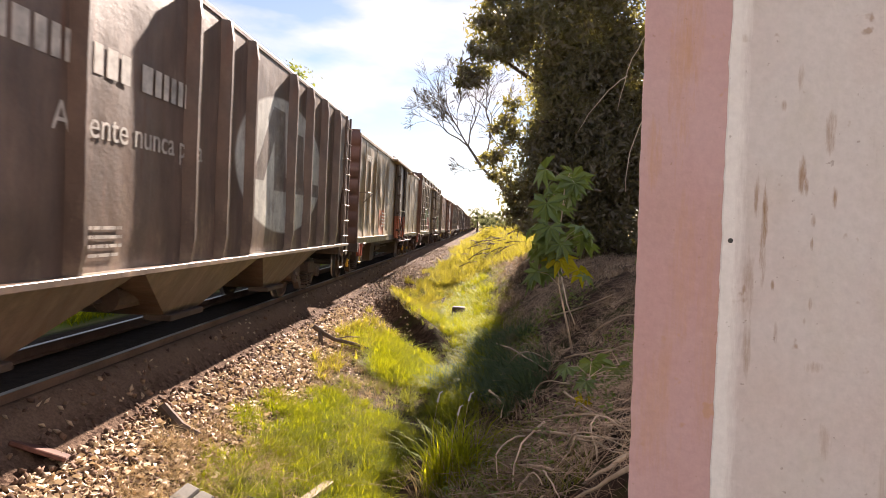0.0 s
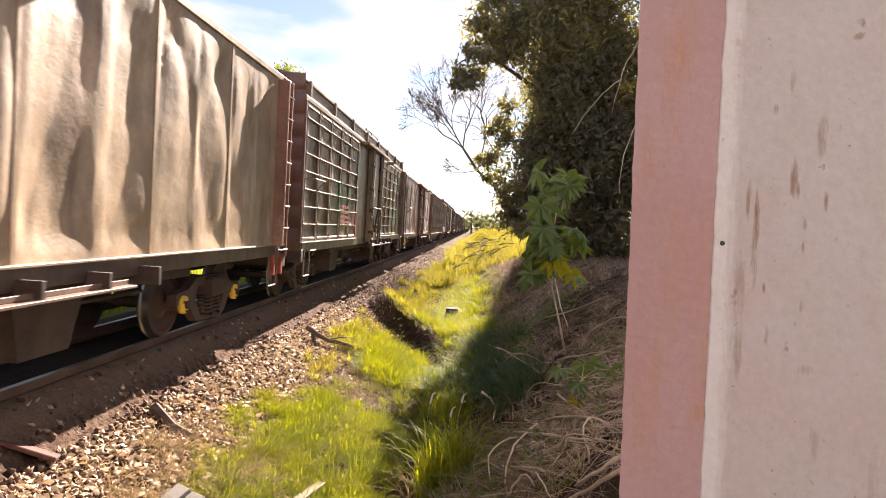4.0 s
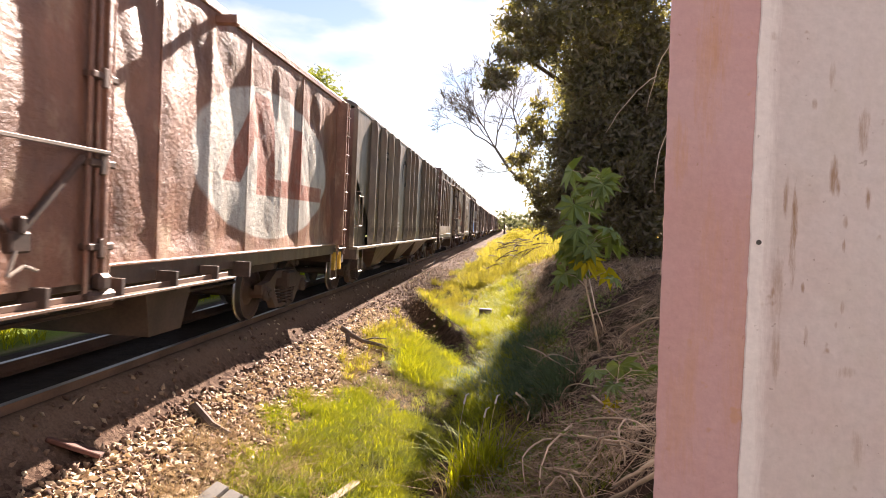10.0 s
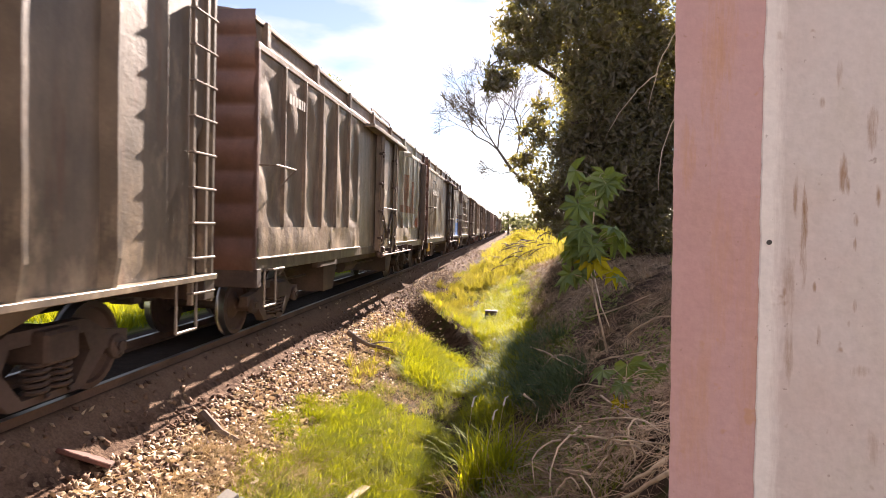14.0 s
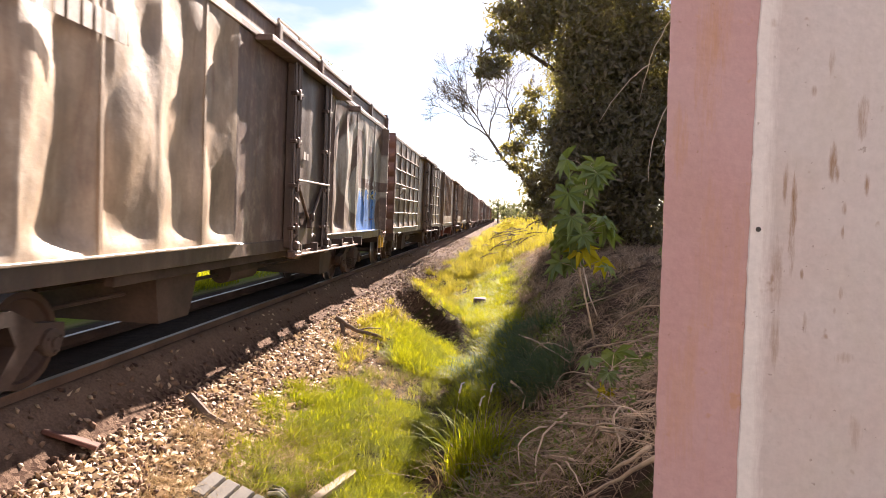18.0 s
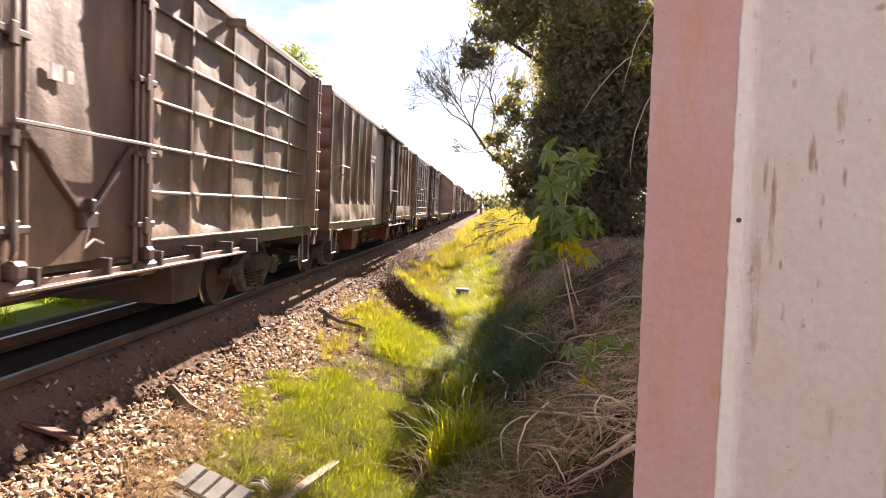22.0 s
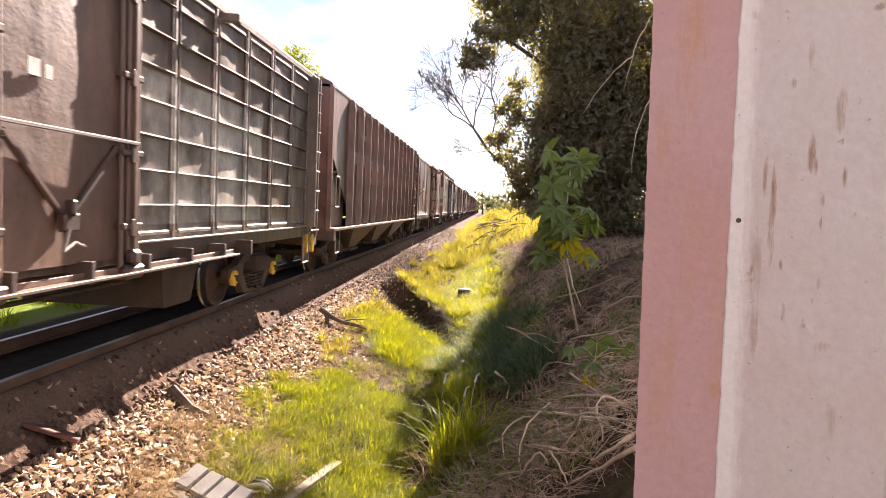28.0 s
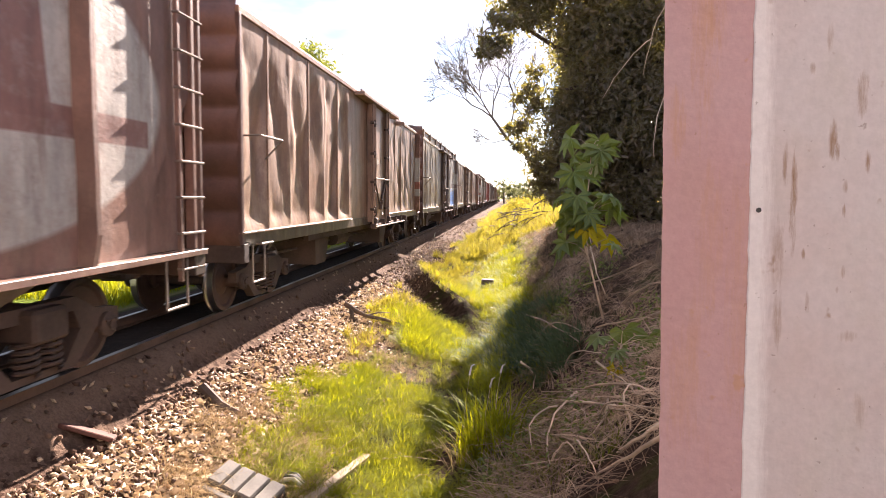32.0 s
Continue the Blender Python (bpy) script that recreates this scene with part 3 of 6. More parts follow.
def buckled(y0, y1, z0, z1, x, bay, amp, seed, crease=1.0, quilt=0, tail=False):
    """Thin side sheet between straight seams: each bay is dished inwards unevenly and creased like paper."""
    r = np.random.RandomState(seed)
    ny, nz = int((y1 - y0) / 0.035), int((z1 - z0) / 0.05)
    y, z = np.meshgrid(np.linspace(y0, y1, ny), np.linspace(z0, z1, nz), indexing="ij")
    n = max(1, round((y1 - y0) / bay))
    u = np.clip((y - y0) / (y1 - y0) * n, 0, n - 1e-6)
    k = u.astype(int)
    v = (z - z0) / (z1 - z0)
    peak = np.clip(r.uniform(0.45, 0.85, n)[k] + 0.22 * waves(z, y * 0.2, seed + 7, 1.7, 2), 0.25, 0.9)
    ph = u - k
    rise = np.sin(math.pi * np.where(ph < peak, 0.5 * ph / peak, 0.5 + 0.5 * (ph - peak) / (1 - peak))) ** 1.2
    tall = np.clip(np.minimum(v / 0.1, (1 - v) / 0.22), 0, 1)
    tall = tall * tall * (3 - 2 * tall)
    share = r.uniform(0.4, 1.0, n)
    if tail:
        share[-3:] = 0.5, 0.3, 0.2     # the last bays are nearly flat
    else:
        share[:2] = np.maximum(share[:2], 0.9)
    gain = share[k] * (0.75 + 0.55 * waves(y, z, seed + 1, 1.4, 2)) * (1.1 - 0.3 * v)
    if quilt:
        rise = np.sin(np.clip(ph, 0.03, 0.97) * math.pi) ** 0.7 * (1 - 0.9 * (2 * peak - 1) * np.cos(ph * math.pi))
        tall = tall * (0.8 + 0.2 * np.abs(np.sin(v * quilt * math.pi)))
    out = amp * gain * rise * tall
    hem = np.clip(np.minimum(v, 1 - v) * 7, 0, 1) * np.clip(np.minimum(ph, 1 - ph) * 7, 0, 1)
    for j in range(7):
        a = r.uniform(-0.75, 0.75)
        f = r.uniform(1.8, 4.5)
        wob = 0.25 * waves(y, z, seed + 20 + j, 1.2, 2)
        ridge = np.abs(np.sin((y * math.cos(a) + z * math.sin(a) + wob) * f + r.uniform(0, 6)))
        out = out + hem * 0.16 / f * (0.64 - ridge) * np.clip(0.35 + 0.9 * waves(y, z, seed + 40 + j, 1.1, 2), 0, 1) * 1.1 * crease
    out = out + 0.006 * waves(y, z, seed + 2, 9.0, 3) * hem
    edge = np.clip(np.minimum(y - y0, y1 - y) / 0.05, 0, 1)
    return smooth(sheet("side", np.stack([x - np.maximum(out, -0.025) * edge, y, z], -1).reshape(-1, 3), grid_faces(ny, nz)[:, ::-1]))


def coarse_buckled(y0, y1, z0, z1, x, bay, amp, seed):
    return bulged(y0, y1, z0, z1, x, bay, -amp, seed, 0.015, 0.2)


def end_mesh(width, z0, z1, y, pitch, deep, sign):
    """Corrugated wagon end."""
    nx, nz = 3, int((z1 - z0) / 0.035)
    x, z = np.meshgrid(np.linspace(-width, width, nx), np.linspace(z0, z1, nz), indexing="ij")
    yy = y + sign * deep * np.abs(np.sin((z - z0) / pitch * math.pi)) ** 0.8
    me = smooth(sheet("end", np.stack([x, yy, z], -1).reshape(-1, 3), grid_faces(nx, nz)))
    return me


def roof_mesh(half, y0, y1, z, rise):
    n = 13
    v = [(half * math.sin(a), yy, z + rise * (math.cos(a) - 0.0)) for yy in (y0, y1) for a in np.linspace(-math.pi / 2, math.pi / 2, n)]
    bm = bmesh.new()
    vs = [bm.verts.new(p) for p in v]
    for k in range(n - 1):
        bm.faces.new((vs[k], vs[n + k], vs[n + k + 1], vs[k + 1]))
    bm.faces.new(vs[:n])
    bm.faces.new(vs[n:][::-1])
    return bm


def common(wagon, paint, cap, detail, L):
    """Underframe, bogies, couplers, steps."""
    part("centre_sill", once(f"centre_sill{L}", lambda: boxes([(-0.22, 0.22, -0.25, L + 0.25, 0.72, 1.0)], 0.01)), UNDER, wagon)
    for y, s in ((0, -1), (L, 1)):
        part("coupler", once(f"coupler{s}{L}", lambda: boxes([(-0.09, 0.09, min(y, y + 0.5 * s), max(y, y + 0.5 * s), 0.68, 0.86), (-0.16, 0.16, min(y + 0.3 * s, y + 0.52 * s), max(y + 0.3 * s, y + 0.52 * s), 0.62, 0.92)], 0.03)), UNDER, wagon)
    bogie(wagon, 1.9, cap, detail)
    bogie(wagon, L - 1.9, cap, detail)
    if not detail:
        return
    part("brake_pipe", once(f"brake_pipe{L}", lambda: rods([((0.5, 3.2, 0.62), (0.5, L - 3.2, 0.62), 0.025), ((0.35, 3.2, 0.78), (0.35, L - 3.2, 0.78), 0.03)])), UNDER, wagon)
    part("brake_cylinder", once("brake_cylinder", lambda: rods([((0.55, 6.6, 0.66), (0.55, 7.6, 0.66), 0.16), ((0.55, 7.6, 0.66), (0.55, 8.3, 0.66), 0.03)], 12)), UNDER, wagon)
    for y in (0.35, L - 0.75):
        st = part("step", once(f"step{y}", lambda: rods([((HALF - 0.04, y, 1.0), (HALF - 0.04, y, 0.5), 0.015), ((HALF - 0.04, y + 0.4, 1.0), (HALF - 0.04, y + 0.4, 0.5), 0.015),
                                                        ((HALF - 0.04, y, 0.5), (HALF - 0.04, y + 0.4, 0.5), 0.015)])), None, wagon, "worn bent-steel step")
        if not st.data.materials:
            st.data.materials.append(WORN_STEEL)


def step_plates(wagon, y, material, label):
    for k in (0, 0.38):
        part("step_plate", boxes([(HALF - 0.08, HALF + 0.0, y + k, y + k + 0.08, 0.66, 1.0)], 0.01), material, wagon, label)


def ladder(wagon, y, z0, z1, x, material, width=0.42):
    """Side ladder: two stiles and its rungs."""
    lad = part("ladder", once(f"stiles{x}{z0}{z1}{width}{material.name}", lambda: boxes([(x, x + 0.05, 0, 0.05, z0, z1), (x, x + 0.05, width, width + 0.05, z0, z1)], 0.006)), material, wagon)
    lad.location = (0, y, 0)
    for k in range(int((z1 - z0) / 0.36)):
        rg = part("rung", once(f"rung{x}{width}", lambda: rods([((x + 0.06, 0.0, 0), (x + 0.06, width + 0.05, 0), 0.014), ((x + 0.06, 0, 0), (x, 0, 0), 0.014)])), WORN_STEEL, lad)
        rg.location = (0, 0, z0 + 0.12 + 0.36 * k)


def grab(wagon, y0, y1, z, x, drop=0.0, out=0.07):
    part("grab_rail", rods([((x, y0, z), (x + out, y0, z), 0.013), ((x + out, y0, z), (x + out, y1, z), 0.015), ((x + out, y1, z), (x, y1, z - drop), 0.013)]), WORN_STEEL, wagon)


def stencil(wagon, y, z, rows, material, x, name="stencil", h=0.07, seed=0, gap=0.05):
    """Unreadable lettering as plain bars: rows of lengths."""
    r = np.random.RandomState(seed)
    out = []
    for i, length in enumerate(rows):
        yy, zz = y, z - i * (h + gap)
        while yy < y + length:
            w = r.uniform(0.35, 0.75) * h
            out.append((x, x + 0.004, yy, min(yy + w, y + length), zz, zz + h))
            yy += w + h * (0.22 if r.uniform() < 0.85 else 0.8)
    tagged(part(name, boxes(out), material, wagon), kind="stuff")


def lettering(wagon, text, y, z, size, material, x, name="lettering"):
    """Painted words on the side; they read from the near side."""
    cu = bpy.data.curves.new("words", "FONT")
    cu.body, cu.size, cu.extrude = text, size, 0.002
    tmp = bpy.data.objects.new("words", cu)
    me = bpy.data.meshes.new_from_object(tmp)
    bpy.data.objects.remove(tmp)
    bpy.data.curves.remove(cu)
    me.transform(Matrix.Translation((x, y, z)) @ Matrix.Rotation(radians(90), 4, "Z") @ Matrix.Rotation(radians(90), 4, "X"))
    tagged(part(name, me, material, wagon, f"{'white' if material is WHITE_MARK else 'dark'} painted letters {text}"), kind="stuff")


def hopper(front, paint, label, cap=UNDER, detail=True, seed=0, words=(), wordless=(), ribs=None, plate=None):
    """Covered hopper: flat sides with upright ribs, chutes below, ladder at the rear."""
    L, zs, zt, xs = LENGTH, 1.05, 4.0, HALF - 0.12
    wagon = tagged(new("hopper_wagon"), label, "freight wagon", "wagons of the train")
    wagon.location = (TRACK_X, front, 0)
    ribs = ribs or [1.72 + 1.075 * k for k in range(12)]
    side = part("side", bulged(1.7, L - 0.95, zs, zt, xs, 1.055, 0.012, seed, 0.006, 0.05, step=0.15), paint, wagon)
    part("far_side", once("hopper_far", lambda: boxes([(-xs - 0.01, -xs, 0.05, L - 0.05, zs, zt)])), UNDER, wagon)
    # slanting end bays: upper sheet flush, lower corner open and set back
    for name, y0, y1, s in (("end_bay", 0.0, 1.7, 1), ("end_bay", L, L - 0.95, -1)):
        bm = bmesh.new()
        zc0, zc1 = 2.75, 1.5
        a = [bm.verts.new(p) for p in ((xs, y0, zt), (xs, y1, zt), (xs, y1, zc1), (xs, y0, zc0))]
        bm.faces.new(a if s < 0 else a[::-1])
        part(name, bm, paint, wagon)
        part("slope_sheet", boxes([(xs - 0.09, xs - 0.08, min(y0, y1) + 0.02, max(y0, y1), zs, zc0 + 0.1)]), paint, wagon)
        part("corner_post", boxes([(xs - 0.06, xs + 0.04, min(y0, y0 + 0.09 * s), max(y0, y0 + 0.09 * s), zs, zt)], 0.008), paint, wagon)
    for k in ribs:
        rb = part("rib", once("hopper_rib", lambda: rib_mesh(zs, zt, xs)), None, wagon)
        rb.data = once(f"hopper_rib{paint.name}", lambda: rib_mesh(zs, zt, xs))
        if not rb.data.materials:
            rb.data.materials.append(paint)
        rb.location = (0, k, 0)
    part("top_chord", boxes([(xs - 0.06, xs + 0.012, 0.0, L, zt, zt + 0.07)], 0.008), paint, wagon)
    part("side_sill", boxes([(xs - 0.04, HALF + 0.02, 0.0, L, zs - 0.06, zs)], 0.006), paint, wagon)
    part("roof", roof_mesh(xs, 0.0, L, zt + 0.05, 0.22), paint, wagon, smooth=True)
    part("hatch", boxes([(-0.35, 0.35, 0.8, L - 0.8, zt + 0.24, zt + 0.34)], 0.03), paint, wagon)
    for y, s in ((0.02, -1), (L - 0.02, 1)):
        part("end_wall", boxes([(-xs, xs, min(y, y - 0.03 * s), max(y, y - 0.03 * s), 1.04, zt)]), p_end, wagon)
        for q in (-0.75, -0.25, 0.25, 0.75):
            part("end_rib", boxes([(q - 0.04, q + 0.04, min(y, y + 0.05 * s), max(y, y + 0.05 * s), 1.1, zt - 0.05)], 0.01), p_end, wagon)
        part("end_beam", boxes([(-HALF, HALF, min(y, y - 0.22 * s), max(y, y - 0.22 * s), 0.78, zs)], 0.01), p_dark, wagon)
    # chutes
    for y0 in (2.7, 6.2, 9.7):
        y1, b = y0 + 3.45, 0.34
        bm = bmesh.new()
        up = [bm.verts.new(p) for p in ((xs, y0, zs - 0.05), (xs, y1, zs - 0.05), (-xs, y1, zs - 0.05), (-xs, y0, zs - 0.05))]
        ym = (y0 + y1) / 2
        dn = [bm.verts.new(p) for p in ((0.75, ym - 0.4, b), (0.75, ym + 0.4, b), (-0.75, ym + 0.4, b), (-0.75, ym - 0.4, b))]
        for k in range(4):
            bm.faces.new((up[k], dn[k], dn[(k + 1) % 4], up[(k + 1) % 4]))
        bm.faces.new(dn[::-1])
        part("chute", bm, p_dark, wagon)
        if detail:
            part("chute_gate", once(f"gate{y0}", lambda: boxes([(0.5, 0.85, ym - 0.45, ym + 0.45, b - 0.05, b + 0.02)], 0.01)), UNDER, wagon)
    common(wagon, paint, cap, detail, L)
    if detail:
        grab(wagon, 0.3, 0.31, 2.25, xs)
        part("handle", rods([((xs, 0.25, 1.5), (xs + 0.08, 0.25, 1.5), 0.013), ((xs + 0.08, 0.25, 1.5), (xs + 0.08, 0.25, 2.15), 0.014), ((xs + 0.08, 0.25, 2.15), (xs + 0.08, 0.6, 2.15), 0.014),
                             ((xs + 0.08, 0.6, 2.15), (xs + 0.08, 0.6, 1.5), 0.014), ((xs + 0.08, 0.6, 1.5), (xs + 0.08, 0.25, 1.5), 0.014)]), WORN_STEEL, wagon)
        ladder(wagon, L - 0.48, 0.75, 4.02, xs + 0.05, paint, 0.42)
    for text, y, z, size in words:
        lettering(wagon, text, y, z, size, WHITE_MARK, xs + 0.016)
    for i, (y, z, rows, h) in enumerate(wordless):
        stencil(wagon, y, z, rows, WHITE_MARK, xs + 0.016, "stencil", h, seed + i)
    if plate:
        part("number_plate", boxes([(xs + 0.012, xs + 0.02, plate[0], plate[1], plate[2], plate[3])]), DARK_MARK, wagon, "black plate with white bars")
        stencil(wagon, plate[0] + 0.06, plate[2] + 0.05, (plate[1] - plate[0] - 0.12,), WHITE_MARK, xs + 0.021, "plate_bars", plate[3] - plate[2] - 0.1, seed + 9)
    wagons.append((wagon, front))
    return wagon


def rib_mesh(zs, zt, xs):
    """Pressed upright rib with sloped ends, slightly bent by use."""
    bm = bmesh.new()
    n = 12
    rings = []
    for k in range(n + 1):
        t = k / n
        z = zs + (zt - zs) * t
        d = 0.15 * (1 if 0 < k < n else 0.75)
        o = 0.004 * math.sin(k * 2.4) + 0.006 * math.sin(k * 0.8)
        rings.append([bm.verts.new(p) for p in ((xs, o - 0.055, z), (xs + d, o - 0.028, z), (xs + d, o + 0.028, z), (xs, o + 0.055, z))])
    for a, b in zip(rings, rings[1:]):
        for k in range(3):
            bm.faces.new((a[k], a[k + 1], b[k + 1], b[k]))
    bm.faces.new(rings[0][::-1])
    bm.faces.new(rings[-1])
    return bm


def boxcar(front, paint, label, cap=UNDER, detail=True, seed=0, style="buckled", tall=False, door_paint=None, end_paint=None, ladder_paint=None,
           amp=0.105, steps=None, bars=(), skirt=0.0, rows=6, door_label="", L=LENGTH, chute_paint=None):
    """Boxcar with a plug of buckled or ribbed side sheets, one sliding door, corrugated ends and discharge chutes."""
    zs, zt, x = 1.14, 3.79, HALF - 0.05
    wagon = tagged(new("boxcar"), label, "freight wagon", "wagons of the train")
    wagon.location = (TRACK_X, front, 0)
    door_paint, end_paint, ladder_paint = door_paint or paint, end_paint or p_end, ladder_paint or paint
    d0, d1 = 7.2, 8.9
    z_low = zs + (0.42 if skirt else 0.0)
    sections = ((0.06, 5.45), (8.95, L - 0.62))
    for k, (y0, y1) in enumerate(sections):
        if style == "buckled":
            part("side_sheet", buckled(y0, y1, z_low, zt, x, 0.98, amp * 0.7, seed + 10 * k, 0.6, tail=k == 1) if detail else coarse_buckled(y0, y1, z_low, zt, x, 0.98, amp * 0.85, seed + 10 * k), paint, wagon)
            posts = np.linspace(y0, y1, round((y1 - y0) / 0.98) + 1)[1:-1]
            if detail:
                for p in posts[:: 1 if skirt else 2]:
                    part("seam", boxes([(x - 0.02, x + (0.05 if skirt else 0.012), p - 0.025, p + 0.025, z_low, zt)], 0.004), paint, wagon)
        else:
            n = round((y1 - y0) / 1.06)
            ys = np.linspace(y0, y1, n + 1)
            part("side_sheet", (buckled(y0, y1, zs, zt, x, 1.06, amp * 0.9, seed + 10 * k, 0.4, rows, tail=k == 1) if detail else bulged(y0, y1, zs, zt, x, 1.06, amp, seed + 10 * k, 0.012, 0.05)), paint, wagon)
            for p in ys:
                part("post", boxes([(x - 0.02, x + 0.025, p - 0.03, p + 0.03, zs, zt)], 0.01), paint, wagon)
            if detail:
                for a, b in zip(ys, ys[1:]):
                    zz, xi = np.linspace(zs, zt, rows + 1)[1:-1] + 0.03, x
                    thick, deep = (0.008, 0.045) if style == "framed" else (0.018, 0.04)
                    part("panel_ribs", boxes([(xi - 0.02, xi + deep, a + 0.04, b - 0.04, q - thick, q + thick) for q in zz], thick / 2), paint, wagon)
                    if style == "framed":
                        part("panel_frame", boxes([(xi, xi + 0.03, a + 0.06, a + 0.085, zs + 0.1, zt - 0.08), (xi, xi + 0.03, b - 0.085, b - 0.06, zs + 0.1, zt - 0.08),
                                                   (xi, xi + 0.03, a + 0.1, b - 0.1, zs + 0.07, zs + 0.11), (xi, xi + 0.03, a + 0.1, b - 0.1, zt - 0.1, zt - 0.06)], 0.01), paint, wagon)
    if skirt:
        for y0, y1 in (sections[0], (sections[1][0], skirt)):
            part("skirt", bulged(y0, y1, zs, z_low, x + 0.035, 1.1, 0.02, seed + 5, 0.014, 0.1), paint, wagon)
        if skirt < sections[1][1]:
            part("sunk_skirt", boxes([(x - 0.06, x - 0.04, skirt, L - 0.06, zs, z_low + 0.03)], 0.004), paint, wagon)
    part("plain_side", boxes([(x - 0.05, x - 0.015, 5.45, 8.95, zs, zt)]), paint, wagon)
    part("far_side", once(f"box_far{L}", lambda: boxes([(-x - 0.01, -x, 0.03, L - 0.03, 1.0, 3.79)])), UNDER, wagon)
    # door
    xd = x + 0.09
    door = part("sliding_door", bulged(d0, d1, zs - 0.1, zt - 0.06, xd, 1.15, 0.02, seed + 3, 0.008, 0.2), door_paint, wagon, door_label)
    for d, out in ((d0, 0.02), (d1, 0.11)):
        part("door_edge", boxes([(x, xd + out, d - 0.03, d + 0.03, zs - 0.12, zt - 0.04)], 0.008), door_paint, door)
    # bundles of lock rods with their clasps, and the rollers below
    for y in (d0 - 0.09, d0 + 0.05, d0 + 0.15, d1 - 0.16, d1 - 0.06, d1 + 0.09):
        part("lock_rod", once(f"lock_rod{y}{door_paint.name}", lambda: rods([((xd + 0.06, y, zs - 0.24), (xd + 0.06, y, zt - 0.02), 0.022)], 8)), door_paint, door)
    if detail:
        for d in (d0 + 0.02, d1 - 0.03):
            for z in (1.32, 1.95, 2.6, 3.3):
                part("clasp", once(f"clasp{d}{z}", lambda: boxes([(xd, xd + 0.1, d - 0.15, d + 0.15, z - 0.03, z + 0.03), (xd + 0.07, xd + 0.11, d - 0.04, d + 0.04, z - 0.09, z + 0.07)], 0.012)), RUSTY_IRON, door)
            part("roller", once(f"roller{d}", lambda: boxes([(xd + 0.0, xd + 0.13, d - 0.16, d + 0.16, 0.86, 0.99), (xd + 0.04, xd + 0.15, d - 0.07, d + 0.07, 0.98, 1.12)], 0.03)), RUSTY_IRON, door)
        mid = (d0 + d1) / 2
        part("brace", once("brace", lambda: rods([((xd + 0.04, d0 + 0.2, 1.98), (xd + 0.04, mid, 1.38), 0.028), ((xd + 0.04, d1 - 0.2, 1.98), (xd + 0.04, mid, 1.38), 0.028)], 6)), RUSTY_IRON, door, "rusty crossed braces")
        part("lock_box", once("lock_box", lambda: boxes([(xd + 0.02, xd + 0.1, mid - 0.09, mid + 0.09, 1.3, 1.44), (xd + 0.04, xd + 0.12, mid - 0.03, mid + 0.03, 1.42, 1.54)], 0.015)), RUSTY_IRON, door)
        part("lock_chain", once("lock_chain", lambda: rods([((xd + 0.1, mid - 0.05, 1.32), (xd + 0.12, mid - 0.14, 1.16), 0.012), ((xd + 0.12, mid - 0.14, 1.16), (xd + 0.1, mid + 0.02, 1.22), 0.012), ((xd + 0.1, mid + 0.02, 1.22), (xd + 0.1, mid + 0.14, 1.18), 0.012)])), WORN_STEEL, door)
        part("handle", once("door_handle", lambda: rods([((xd + 0.13, d0 - 0.03, 1.2), (xd + 0.13, d0 - 0.03, 1.7), 0.016), ((xd + 0.13, d0 - 0.03, 1.7), (xd + 0.07, d0 + 0.02, 1.76), 0.016), ((xd + 0.13, d0 - 0.03, 1.2), (xd + 0.07, d0 + 0.02, 1.14), 0.016)], 8)), WORN_STEEL, door, "bright worn lever handle")
        part("label_plate", boxes([(xd + 0.03, xd + 0.04, d0 + 0.45, d0 + 0.57, 2.38, 2.5), (xd + 0.03, xd + 0.04, d0 + 0.62, d0 + 0.7, 2.38, 2.48)]), WHITE_MARK, door, "small white label plates")
    part("door_bar", boxes([(xd + 0.1, xd + 0.12, d0 + 0.0, d1 + 0.02, 2.02, 2.05)], 0.005), WORN_STEEL, door, "bright bar worn bare across the door")
    part("door_track", boxes([(x + 0.12, x + 0.24, d0 - 0.1, d1 + 2.3, 0.9, 0.925), (x + 0.13, x + 0.15, d0 - 0.1, d1 + 2.3, 0.925, 0.97)], 0.004), TRACK_PAINT, wagon)
    for k in range(6):
        if detail:
            y = d0 + 0.2 + k * 0.85
            part("track_bracket", once(f"bracket{k}", lambda: boxes([(x - 0.02, x + 0.21, y, y + 0.05, 0.88, 1.06)], 0.005)), UNDER, wagon)
    part("top_track", boxes([(x, x + 0.23, d0 - 1.3, d1 + 1.3, zt - 0.05, zt + 0.03)], 0.008), paint, wagon)
    part("ladder_panel", boxes([(x - 0.02, x, L - 0.56, L - 0.06, zs, zt)], 0.004), ladder_paint, wagon)
    part("end_rib", boxes([(x - 0.02, x + 0.18, L - 0.62, L - 0.56, zs, zt)], 0.01), ladder_paint, wagon)
    # sills and roof
    part("side_sill", boxes([(x - 0.06, x + 0.01, 0, L, 0.97, zs)], 0.008), p_dark, wagon)
    for a, b in ((0, 5.5), (9.05, L)):
        part("sill_ledge", boxes([(x - 0.02, x + 0.06, a, b, zs, zs + 0.025)], 0.005), paint, wagon)
    part("top_chord", boxes([(x - 0.06, x + 0.025, 0, L, zt, zt + 0.1)], 0.012), paint, wagon)
    roof_z = zt + 0.08
    if tall:
        part("fascia", boxes([(x - 0.1, x - 0.06, 0, L, zt + 0.08, zt + 0.36)], 0.005), paint, wagon)
        for k in range(8):
            part("roof_bracket", once(f"roof_bracket{paint.name}{k}", lambda: boxes([(x - 0.1, x + 0.02, 0.3 + k * 2.15, 0.42 + k * 2.15, zt + 0.1, zt + 0.42)], 0.01)), paint, wagon)
        part("fascia_rail", boxes([(x - 0.12, x - 0.02, 0, L, zt + 0.36, zt + 0.42)], 0.008), paint, wagon)
